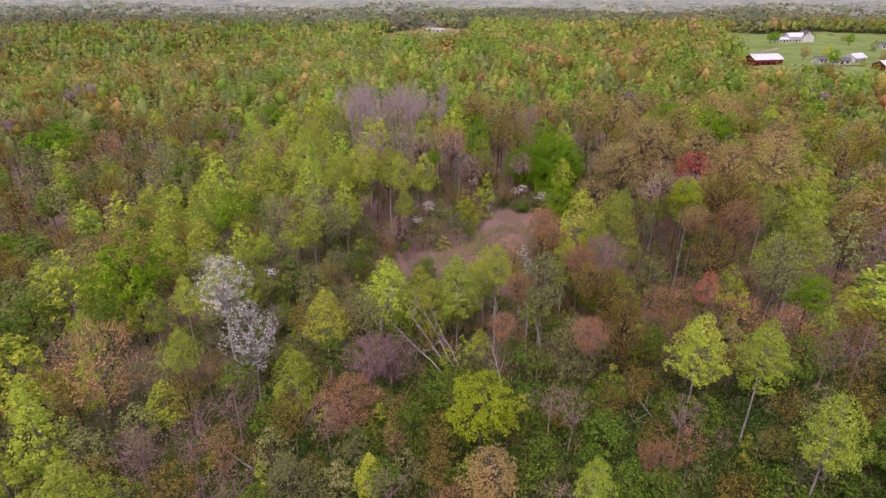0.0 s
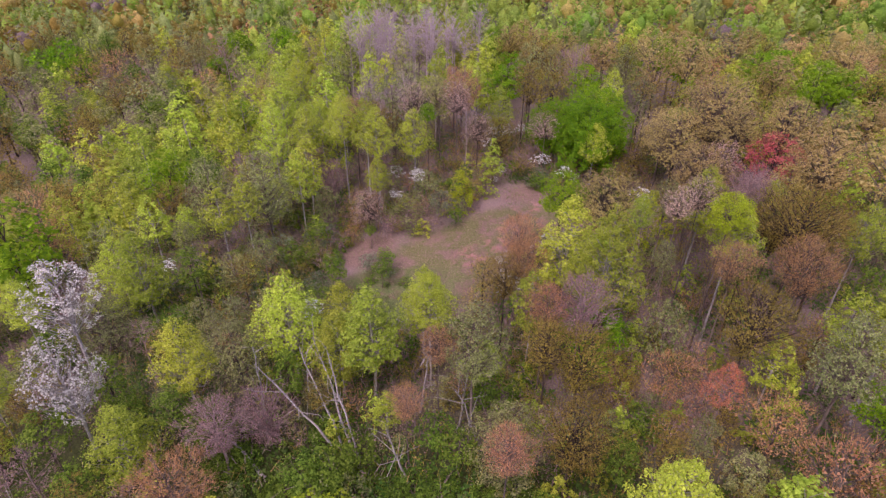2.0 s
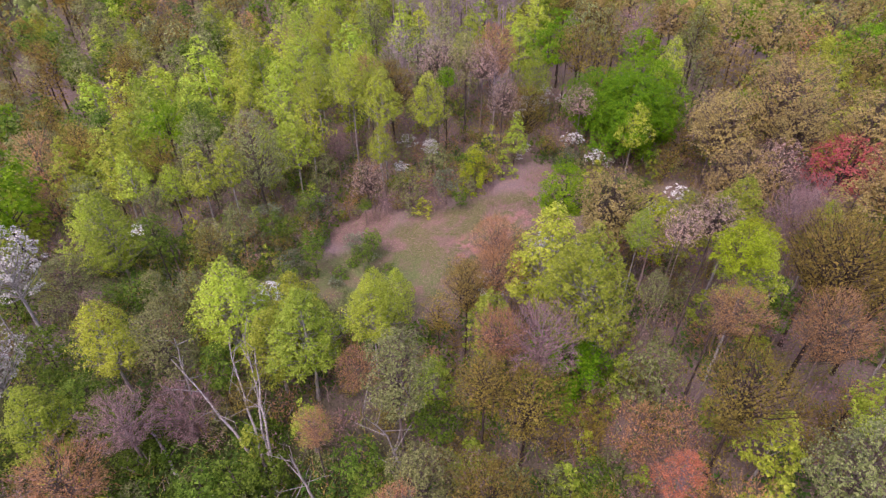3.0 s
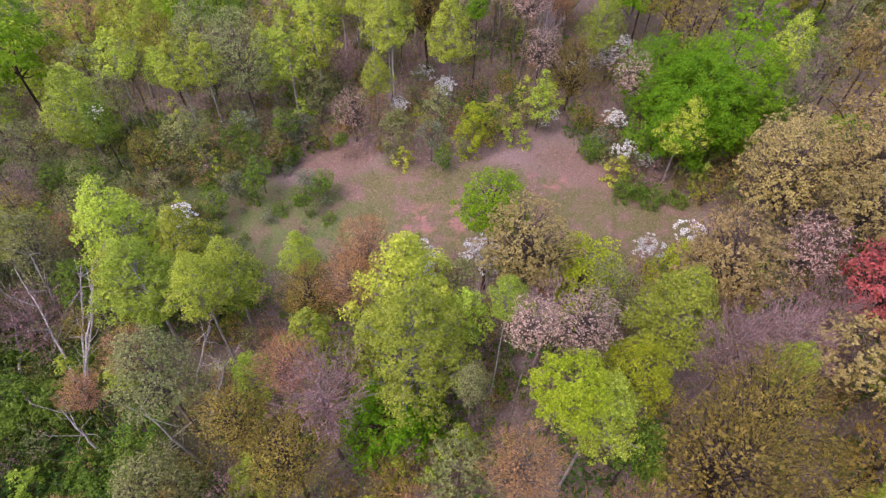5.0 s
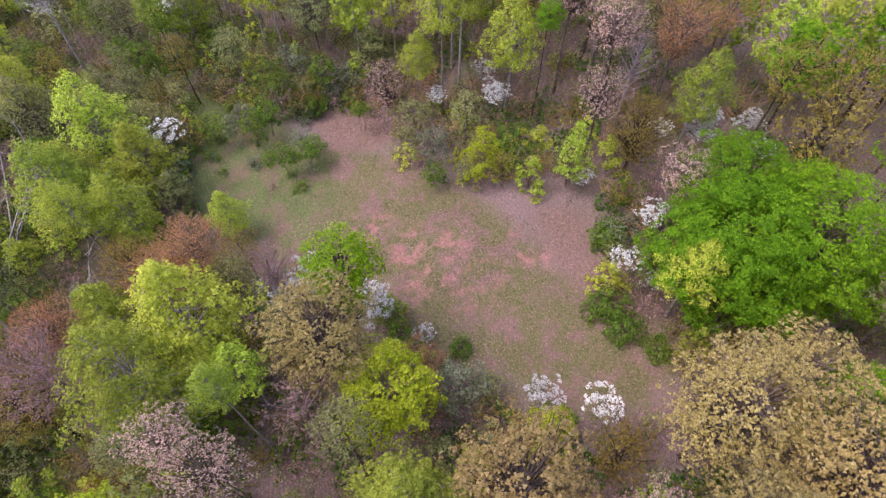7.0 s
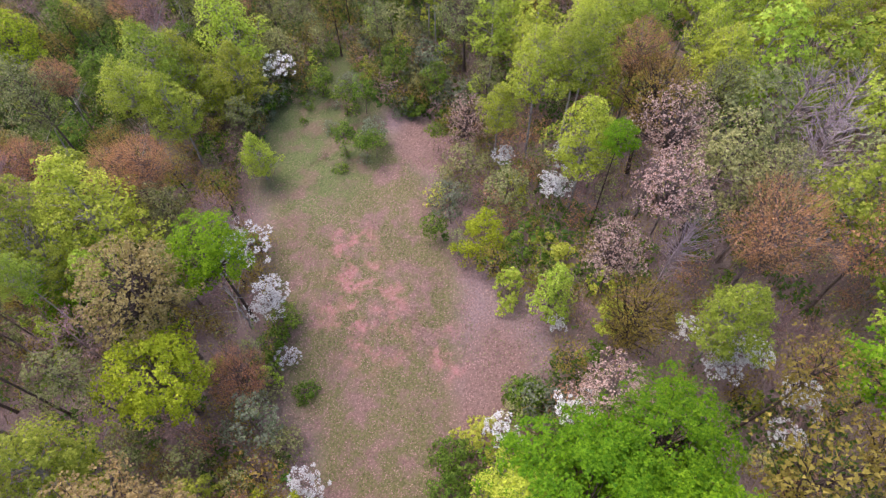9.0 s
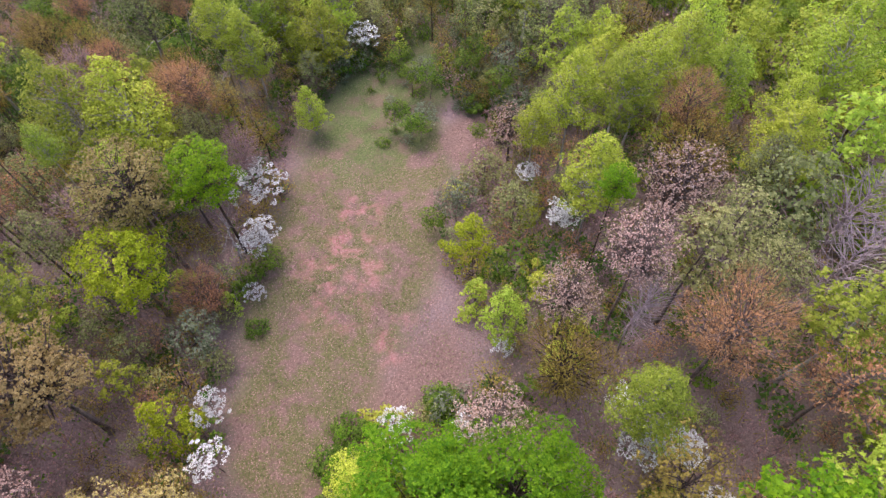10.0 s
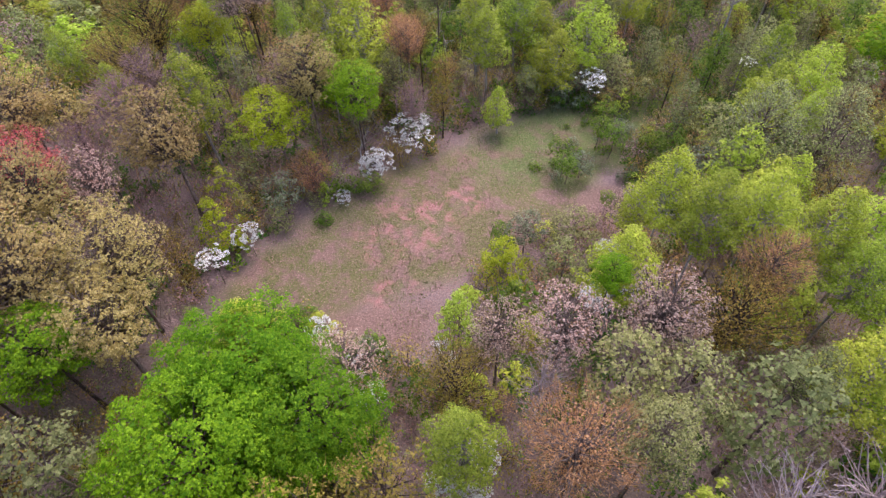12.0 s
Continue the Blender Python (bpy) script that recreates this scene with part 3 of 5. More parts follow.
def plant(sp, x, y, top, r, make="full", turn=None):
    """A tree of its own: an empty at its foot with trunk, branches and crown."""
    if make == "sprout" and sp in ("elm_tree", "beech_tree"):
        sp = sp.replace("tree", "sapling")
    q = SPECIES[sp]
    z = float(ground_z(x, y))
    if make == "full" and (x < -32 or x > 50 or y > 124):
        make = "mid"
    if make == "full" and r > 3.8 and (sp, "great") in MAKES:
        make = "great"
    form = MAKES[sp, make]
    trunk, crown, tall, r0 = form[int(rng.integers(len(form)))]
    h = max(top - z, 0.8)
    thing = new(sp)
    thing.empty_display_size = 0.3
    k = r / r0
    low = sp in LOW or make == "sprout"
    kz = min(k * rng.uniform(0.92, 1.12), (0.97 if low else 0.85) * h / tall)
    spin = Matrix.Rotation(rng.uniform(0, 6.28) if turn is None else turn, 4, "Z")
    thing.matrix_basis = Matrix.Translation((x, y, z)) @ spin
    size = "" if q["cat"] == "shrub" else ("tall " if h > 14 and not q["words"].startswith("tall") else "low " if h < 7 else "")
    tagged(thing, size + q["words"], q["cat"], GROUPS[q["cat"]])
    grown = Matrix.Translation((0, 0, h)) @ Matrix.Diagonal((k, k, kz, 1))
    wide = min(k, 1.3)
    under("trunk", trunk, thing).matrix_basis = Matrix.Diagonal((wide, wide, (h - 0.3 * tall * kz) / 10, 1))
    under("crown", crown, thing).matrix_basis = grown
    STANDING.append((x, y, r))
    return thing


# ---------------------------------------------------------------- ground
def spread_axis(c, far, n):
    t = np.linspace(-1, 1, n)
    return c + np.sinh(t * 5.2) / math.sinh(5.2) * far


gx, gy = spread_axis(5, 4900, 220), spread_axis(95, 4900, 220)
mx, my = np.meshgrid(gx, gy)
gv = np.stack([mx, my, ground_z(mx, my)], -1).reshape(-1, 3)
ii, jj = np.meshgrid(np.arange(219), np.arange(219))
a0 = (jj * 220 + ii).ravel()
gf = np.stack([a0, a0 + 1, a0 + 221, a0 + 220], -1)
ground_me = mesh_np("ground", gv, gf, GROUND)
ground_me.polygons.foreach_set("use_smooth", np.ones(len(gf), bool))
tagged(new("ground", ground_me), "leaf-littered woodland floor with a thinly grassed clearing", "ground", kind="structure")


# ---------------------------------------------------------------- the trees round the clearing
plant("poplar_tree", -29.6, 57.2, 10.6, 1.7)
plant("poplar_tree", -1.4, 61.3, 8.1, 2.9)
plant("poplar_tree", 6.7, 64, 11.4, 2.3)
plant("poplar_tree", 47.2, 78.5, 14.6, 2.1)
plant("poplar_tree", 54, 78.7, 15, 2.9)
plant("poplar_tree", 40.1, 83.6, 13.9, 1.9)
plant("poplar_tree", -23.6, 98.2, 13.5, 2.9)
plant("poplar_tree", -20.5, 108.7, 11.7, 2.2)
plant("poplar_tree", -27.2, 117.9, 15.4, 3)
plant("poplar_tree", -87.3, 118.2, 1.1, 3)
plant("maple_tree", 24.9, 131.3, 10.7, 3.2)
plant("poplar_tree", -45, 131.9, 12.4, 3.2)
plant("poplar_tree", -77.7, 154.1, 11.4, 3.9)
plant("poplar_tree", 23.2, 107, 10.6, 2.4)
plant("poplar_tree", -28.4, 31.3, 8.3, 5)
plant("poplar_tree", -6.6, 38.3, 2.4, 1.6)
plant("poplar_tree", 31.3, 35.2, 11.7, 2.5)
plant("poplar_tree", 12.2, 33.5, 6.8, 1.6)
plant("bare_tree", -15.4, 117.3, 11.9, 3.3)
plant("bare_tree", -8.8, 118.8, 13.6, 3.2)
plant("bare_tree", -15, 120, 13, 3)
plant("dogwood_tree", -7.2, 68.4, 2.5, 1.7)
plant("dogwood_tree", 14.1, 79.1, 4.2, 2.4)
plant("dogwood_tree", 17, 84.2, 3.6, 1.7)
plant("dogwood_tree", 27.4, 94.5, 3.9, 1.3)
plant("dogwood_tree", -4.7, 95.3, 2.7, 1)
plant("dogwood_tree", 29.5, 97.8, 4.7, 1.3)
plant("dogwood_tree", 19.1, 104.5, 4.3, 1.2)
plant("dogwood_tree", 9.1, 116.6, 5.4, 1.2)
plant("dogwood_tree", 6.7, 118.8, 4.3, 1.3)
plant("dogwood_tree", 16, 107.9, 4.5, 1)
plant("dogwood_tree", 6.6, 114.1, 4, 1.1)
plant("dogwood_tree", 7.7, 116.7, 4, 1)
plant("dogwood_tree", 6.9, 118.4, 5, 1.2)
plant("dogwood_tree", 8.2, 122.3, 4, 1.4)
plant("dogwood_tree", 11.6, 121.6, 4, 1.1)
plant("dogwood_tree", 9.7, 105.3, 3, 0.7)
plant("dogwood_tree", -2.6, 101, 3.5, 1.2)
plant("dogwood_tree", 20.1, 87.7, 1.5, 0.9)
plant("dogwood_tree", 7.3, 117.5, 5, 1.3)
plant("dogwood_tree", 8.6, 122, 5, 1)
plant("dogwood_tree", -5.8, 100.4, 4, 1.2)
plant("dogwood_tree", -2.7, 100.7, 3.5, 1.1)
plant("dogwood_tree", -4.6, 95.3, 2.5, 0.8)
plant("dogwood_tree", 14.9, 109.4, 3.5, 1.1)
plant("dogwood_tree", 20.7, 106.8, 2.2, 1)
plant("dogwood_tree", 8.7, 105.3, 1.2, 0.6)
plant("dogwood_tree", 16.9, 84.4, 4, 1.3)
plant("dogwood_tree", 12.7, 77.4, 3, 0.9)
plant("dogwood_tree", -2.6, 100.4, 4, 0.9)
plant("dogwood_tree", -23.7, 69.8, 5, 0.8)
plant("dogwood_tree", 12.6, 75.8, 2, 0.7)
plant("elm_tree", 19.8, 53.2, 8.9, 3)
plant("elm_tree", -10.5, 106.1, 11.7, 3.6)
plant("elm_tree", 13.1, 69, 10.5, 2.1)
plant("maple_tree", 42.4, 57.6, 10.4, 2.3)
plant("maple_tree", -34.5, 87.4, 9.8, 3.2)
plant("maple_tree", -1.8, 104.8, 12.5, 1.3)
plant("maple_tree", 35.5, 109.7, 12.4, 3.2)
plant("maple_tree", 8.3, 133.7, 13.5, 3.4)
plant("maple_tree", -93.9, 143.6, 7.2, 3.9)
plant("great_maple", 22.4, 110.5, 12.4, 5.5)
plant("great_maple", 17.5, 113.3, 11.6, 4.6)
plant("great_maple", 23.5, 115.5, 12.8, 6)
plant("cherry_tree", -7.4, 90.6, 4.8, 2.3)
plant("cherry_tree", 15.7, 110, 10.5, 2.4)
plant("beech_tree", -28.2, 63.2, 4.4, 4.3)
plant("beech_tree", -10, 66, 3.2, 3.3)
plant("beech_tree", 27.1, 69.9, 13.3, 1.2)
plant("beech_tree", -21, 96.1, 4.5, 3.4)
plant("beech_tree", -13.1, 111, 11.8, 2.2)
plant("beech_tree", -61, 138.3, 11, 3.8)
plant("beech_tree", 14.7, 54.1, 7, 3.5)
plant("beech_tree", 15.6, 75.3, 10.2, 2.2)
plant("beech_tree", -13.3, 36.5, 3.5, 3.2)
plant("green_shrub", 15.3, 105.3, 2.6, 1.4)
plant("green_shrub", 21.4, 101.7, 1.8, 1.3)
plant("green_shrub", 23.7, 103, 2.2, 1.6)
plant("green_shrub", 25.8, 104.8, 1.2, 1.3)
plant("green_shrub", -7, 76.4, 2, 1.2)
plant("green_shrub", -2.5, 81.4, 1.2, 1.1)
plant("green_shrub", -6.3, 87.7, 1.2, 0.8)
plant("green_shrub", 4.1, 102.8, 2, 0.9)
plant("green_shrub", 15.6, 105.1, 2.6, 1.6)
plant("green_shrub", 21.7, 102.9, 2.4, 1.6)
plant("green_shrub", 17.6, 85.6, 2.4, 1.3)
plant("green_shrub", 19.5, 85.8, 2, 1.2)
plant("green_shrub", 21.7, 90.1, 1.2, 1)
plant("green_shrub", 5.3, 100, 2.5, 1)
plant("green_shrub", -2.9, 82.3, 1.2, 1.1)
plant("green_shrub", -8.2, 78.1, 2.4, 1.4)
plant("green_shrub", -12.4, 84.5, 3, 1.6)
plant("green_shrub", -14, 79.1, 3, 1.6)
plant("green_shrub", 4.5, 92.6, 2.4, 1.2)
plant("green_shrub", 24.5, 70.5, 2.5, 1.6)
plant("green_shrub", -12.1, 79.7, 2.4, 1.6)
plant("green_shrub", -6.2, 87.2, 1.2, 0.8)
plant("green_shrub", -2.4, 79, 1.4, 1.2)
plant("green_shrub", -8.4, 72.5, 1.6, 1.4)
plant("green_shrub", 1.2, 51.1, 2.5, 2)
plant("green_shrub", -0.8, 49.9, 2.5, 1.8)
plant("green_shrub", 8.8, 55.8, 2.5, 1.8)
plant("green_shrub", 13.7, 60.8, 2.5, 1.8)
plant("green_shrub", 25.7, 60.1, 2.5, 1.6)
plant("green_shrub", -21.4, 65.6, 2, 1.8)
plant("green_shrub", -22.8, 63.3, 2, 1.6)
plant("green_shrub", 2.8, 52.6, 2.5, 1.8)
plant("green_shrub", 11.1, 54.2, 2.5, 1.8)
plant("green_shrub", 0.9, 48.2, 2.5, 2)
plant("green_shrub", 18, 49.7, 2.5, 1.8)
plant("green_shrub", -21.4, 48.2, 5, 2)
plant("green_shrub", 47.4, 62.5, 3, 2)
plant("green_shrub", 25.8, 45.2, 3, 2)
plant("green_shrub", 8.7, 37.4, 2.5, 2.2)
plant("green_shrub", 29.9, 36.1, 2.5, 2.2)
plant("green_shrub", -5.2, 37.7, 2, 1.6)
plant("rusty_tree", -9.8, 46.4, 4.4, 3.4)
plant("rusty_tree", -46.9, 77.4, 7.9, 3.9)
plant("rusty_tree", 23.3, 86.2, 5.3, 2.2)
plant("rusty_tree", -88.3, 147.6, 6.5, 6.9)
plant("rusty_tree", 19.6, 38.8, 3, 2)
plant("budding_tree", -6, 54.5, 4, 3)
plant("budding_tree", 13.6, 77.4, 7.2, 2.2)
plant("budding_tree", 39.1, 85.5, 13.6, 2.9)
plant("budding_tree", -14, 95.4, 6.4, 2.6)
plant("bare_tree", 3.1, 111.4, 12, 2.3)
plant("budding_tree", -51.2, 135.5, 13.5, 3.3)
plant("budding_tree", 20.3, 136.5, 15, 4.1)
plant("sourwood_tree", 30.2, 57, 11.2, 1.6)
plant("shrub", -5, 67.1, 2, 2.9)
plant("shrub", -16.5, 81.6, 1.6, 3.1)
plant("shrub", -9.5, 75.7, 0.9, 1.6)
plant("shrub", -4.6, 81.2, 0.9, 1.5)
plant("shrub", -13, 86.2, 1.1, 2.7)
plant("shrub", 25.5, 89, 5.1, 2)
plant("shrub", 2.4, 93.1, 4.2, 1.8)
plant("shrub", 15.5, 106, 2.9, 2.2)
plant("oak_tree", -55.9, 82.6, 4.1, 3.1)
plant("oak_tree", 61.4, 100, 17.1, 3.5)
plant("oak_tree", 40.3, 135, 17, 4.2)
plant("oak_tree", 49.5, 143.7, 16.7, 4.5)
plant("oak_tree", 4, 35, 5.6, 2.4)
plant("aspen_tree", -20.1, 50.5, 11.1, 3.5)
plant("aspen_tree", -25.3, 57.7, 13, 3.8)
plant("hickory_tree", 3.6, 42.7, 7.3, 3.2)
plant("young_hickory", 30.2, 93.7, 7, 2.3)
plant("beech_tree", -62.2, 121.5, 8.1, 4.7)
plant("beech_tree", -26.6, 84.2, 10.9, 4.4)
plant("beech_tree", -19.2, 84.9, 12.0, 4.3)
plant("beech_tree", -9.5, 57.6, 8.5, 3.0)
plant("beech_tree", -2.6, 115.7, 14.2, 2.6)
plant("beech_tree", 11.5, 58.2, 13.0, 3.0)
plant("beech_tree", 39.5, 60.2, 14.3, 3.1)
plant("budding_tree", -8.1, 51.0, 6.1, 2.9)
plant("budding_tree", 20.0, 130.5, 15.9, 3.7)
plant("budding_tree", 20.1, 64.4, 12.1, 3.0)
plant("budding_tree", 37.1, 82.5, 14.3, 2.7)
plant("budding_tree", 41.0, 90.4, 12.5, 3.0)
plant("cherry_tree", -4.4, 108.1, 14.7, 2.8)
plant("cherry_tree", 1.9, 109.3, 14.9, 2.5)
plant("cherry_tree", 5.6, 107.3, 10.7, 2.2)
plant("oak_tree", 22.8, 80.9, 14.6, 3.3)
plant("cherry_tree", 28.3, 73.4, 16.8, 1.6)
plant("cherry_tree", 30.4, 75.4, 17.1, 1.9)
plant("cherry_tree", 37.9, 95.2, 13.3, 2.4)
plant("elm_tree", -89.0, 140.2, 7.2, 6.5)
plant("elm_tree", 8.6, 110.1, 9.0, 3.0)
plant("elm_tree", 17.2, 59.8, 10.7, 2.3)
plant("elm_tree", 20.3, 60.9, 9.3, 3.0)
plant("elm_tree", 33.5, 63.4, 13.6, 3.2)
plant("elm_tree", 39.7, 74.5, 17.1, 3.7)
plant("elm_tree", 40.1, 80.0, 14.9, 3.5)
plant("hickory_tree", 26.3, 83.8, 10.8, 3.1)
plant("hickory_tree", 32.0, 71.2, 17.6, 1.9)
plant("hickory_tree", 33.7, 76.0, 15.0, 2.0)
plant("maple_tree", -42.1, 68.1, 10.9, 5.2)
plant("maple_tree", 8.0, 125.0, 13.2, 3.4)
plant("maple_tree", 21.9, 68.4, 5.9, 3.5)
plant("maple_tree", 55.7, 119.5, 17.7, 3.0)
plant("oak_tree", 32.5, 107.6, 13.0, 3.4)
plant("oak_tree", 33.2, 134.8, 18.7, 3.4)
plant("oak_tree", 33.5, 102.8, 14.6, 4.1)
plant("oak_tree", 34.1, 89.6, 14.8, 3.6)
plant("oak_tree", 38.9, 105.8, 18.5, 4.8)
plant("oak_tree", 39.0, 129.6, 18.3, 3.6)
plant("oak_tree", 39.5, 99.0, 16.5, 3.0)
plant("oak_tree", 45.6, 99.9, 17.7, 3.5)
plant("oak_tree", 46.4, 89.1, 17.3, 3.6)
plant("oak_tree", 52.4, 87.6, 18.3, 4.0)
plant("poplar_tree", -52.4, 70.2, 8.2, 4.5)
plant("poplar_tree", -43.4, 105.8, 11.9, 4.9)
plant("poplar_tree", -40.7, 91.4, 11.1, 3.8)
plant("poplar_tree", -36.0, 107.0, 12.8, 4.0)
plant("poplar_tree", -32.8, 106.4, 12.9, 3.8)
plant("poplar_tree", -30.8, 70.3, 7.1, 4.1)
plant("poplar_tree", -30.4, 139.4, 17.2, 3.8)
plant("poplar_tree", -27.6, 50.1, 8.1, 1.9)
plant("poplar_tree", -27.2, 78.9, 7.0, 1.8)
plant("poplar_tree", -26.9, 109.1, 16.1, 3.5)
plant("poplar_tree", -26.8, 68.9, 8.9, 3.3)
plant("poplar_tree", -21.5, 89.4, 7.9, 2.9)
plant("poplar_tree", -20.2, 102.8, 12.4, 2.7)
plant("poplar_tree", -18.7, 99.3, 13.6, 2.7)
plant("poplar_tree", -17.0, 110.5, 12.4, 3.1)
plant("poplar_tree", -15.8, 49.6, 5.9, 3.1)
plant("poplar_tree", -13.3, 55.8, 9.9, 2.6)
plant("poplar_tree", -13.2, 99.3, 15.1, 2.8)
plant("poplar_tree", -9.7, 99.2, 15.0, 2.8)
plant("poplar_tree", -7.4, 96.5, 14.7, 2.6)
plant("poplar_tree", -7.0, 63.3, 10.1, 3.7)
plant("poplar_tree", -6.7, 93.8, 8.4, 1.9)
plant("poplar_tree", -3.5, 102.3, 12.8, 2.8)
plant("poplar_tree", -3.0, 66.8, 6.9, 2.9)
plant("poplar_tree", -1.2, 64.7, 4.7, 2.8)
plant("poplar_tree", 1.7, 61.6, 10.9, 3.3)
plant("poplar_tree", 4.2, 73.6, 4.1, 1.8)
plant("poplar_tree", 5.5, 66.8, 9.9, 2.6)
plant("poplar_tree", 8.0, 115.5, 12.9, 2.5)
plant("poplar_tree", 18.9, 72.9, 15.4, 3.7)
plant("poplar_tree", 22.4, 70.0, 16.4, 4.0)
plant("poplar_tree", 25.4, 75.2, 15.0, 1.3)
plant("poplar_tree", 26.0, 48.1, 11.0, 3.0)
plant("poplar_tree", 26.2, 122.1, 14.6, 2.4)
plant("poplar_tree", 30.3, 44.6, 12.5, 2.3)
plant("poplar_tree", 33.3, 83.5, 14.9, 3.1)
plant("poplar_tree", 33.4, 72.7, 16.4, 2.3)
plant("poplar_tree", 44.0, 63.7, 16.6, 3.3)
plant("poplar_tree", 56.8, 82.2, 15.2, 2.8)
plant("red_maple_tree", 43.4, 95.0, 14.6, 3.4)
plant("rusty_tree", -34.8, 47.7, 9.8, 4.4)
plant("rusty_tree", -12.8, 103.6, 13.0, 2.4)
plant("rusty_tree", 1.8, 116.3, 14.4, 3.3)
plant("rusty_tree", 6.7, 54.4, 7.0, 1.5)
plant("rusty_tree", 8.7, 57.8, 10.2, 1.7)
plant("rusty_tree", 14.0, 73.5, 12.3, 2.2)
plant("rusty_tree", 15.0, 71.1, 11.0, 2.2)
plant("rusty_tree", 15.1, 49.6, 9.3, 1.9)
plant("rusty_tree", 17.1, 64.1, 10.9, 2.1)
plant("rusty_tree", 32.2, 67.6, 14.9, 2.1)
plant("rusty_tree", 38.3, 68.7, 15.3, 2.7)
plant("rusty_tree", 57.3, 95.3, 19.6, 3.1)
plant("young_hickory", 4.6, 97.2, 6.0, 2.4)
plant("maple_tree", 18.3, 82.9, 13.0, 2.6)
plant("young_poplar", 8.4, 104.3, 8.2, 1.7)


# ---------------------------------------------------------------- the rest of the near wood
def inside(poly, x, y):
    hit = np.zeros(np.shape(x), bool)
    for (x0, y0), (x1, y1) in zip(poly, poly[1:] + poly[:1]):
        cross = ((y0 > y) != (y1 > y)) & (x < (x1 - x0) * (y - y0) / ((y1 - y0) or 1e-9) + x0)
        hit ^= cross
    return hit


CLEARING = [(-14, 72), (-4, 69.5), (6.8, 72.3), (12.4, 80.8), (18, 86.5), (24, 90), (28.5, 94), (31, 105.5), (24.5, 105), (20, 102.3), (14, 105.5), (9.3, 105.5), (8.6, 100.6), (7.2, 95.6), (4, 92.3), (0, 90), (-6, 89), (-10, 86), (-9, 79)]


def in_clearing(x, y, grow=0.0):
    """Whether a place lies in the open, or within grow metres of it."""
    x, y = np.asarray(x, float), np.asarray(y, float)
    hit = inside(CLEARING, x, y)
    if grow:
        for k in range(8):
            hit = hit | inside(CLEARING, x + grow * math.cos(k * 0.785), y + grow * math.sin(k * 0.785))
    return hit


FIELDS = [  # corners of the open fields, seen past the wood
    [(150, 262), (146, 236), (160, 203), (240, 185), (430, 300), (470, 560), (300, 640), (250, 540), (166, 320)],
    [(95, 430), (190, 420), (205, 545), (110, 560)],
    [(-45, 450), (15, 440), (40, 690), (-20, 720), (-70, 590)],
]


def open_land(x, y):
    o = np.zeros(np.shape(x), bool)
    for p in FIELDS:
        o |= inside(p, x, y)
    return o


def zone_kind(x, y, u):
    """Which tree grows where: the mixture changes over the wood."""
    if x < -55:
        mixture = (("beech_tree", 0.3), ("elm_tree", 0.18), ("maple_tree", 0.07), ("budding_tree", 0.07), ("poplar_tree", 0.2), ("alder_tree", 0.18))
    elif x > 24 and y > 84:
        mixture = (("oak_tree", 0.17), ("poplar_tree", 0.44), ("elm_tree", 0.12), ("rusty_tree", 0.04), ("maple_tree", 0.1), ("beech_tree", 0.13))
    elif x > 24 and y > 40:
        mixture = (("elm_tree", 0.36), ("rusty_tree", 0.1), ("poplar_tree", 0.16), ("beech_tree", 0.12), ("budding_tree", 0.14), ("alder_tree", 0.12))
    elif y < 56 and x > 8:
        mixture = (("alder_tree", 0.42), ("elm_tree", 0.26), ("budding_tree", 0.16), ("beech_tree", 0.1), ("rusty_tree", 0.06))
    elif y < 62 and x > -30:
        mixture = (("budding_tree", 0.27), ("elm_tree", 0.27), ("beech_tree", 0.16), ("alder_tree", 0.16), ("poplar_tree", 0.08), ("rusty_tree", 0.06))
    elif x < -12 and y < 95:
        mixture = (("beech_tree", 0.36), ("poplar_tree", 0.32), ("budding_tree", 0.09), ("elm_tree", 0.09), ("rusty_tree", 0.03), ("alder_tree", 0.11))
    else:
        mixture = (("poplar_tree", 0.7), ("beech_tree", 0.16), ("budding_tree", 0.03), ("rusty_tree", 0.03), ("oak_tree", 0.05), ("maple_tree", 0.03))
    for k, share in mixture:
        u -= share
        if u <= 0:
            return k
    return mixture[0][0]


# a stand of trees still bare
stand = np.random.default_rng(17)
for step in range(34):
    a, q = stand.uniform(0, 6.28), math.sqrt(stand.uniform())
    x, y = -12 + 14 * q * math.cos(a), 143 + 14 * q * math.sin(a)
    plant("bare_tree", x, y, stand.uniform(17, 20.5), stand.uniform(2.2, 3.0), "light")

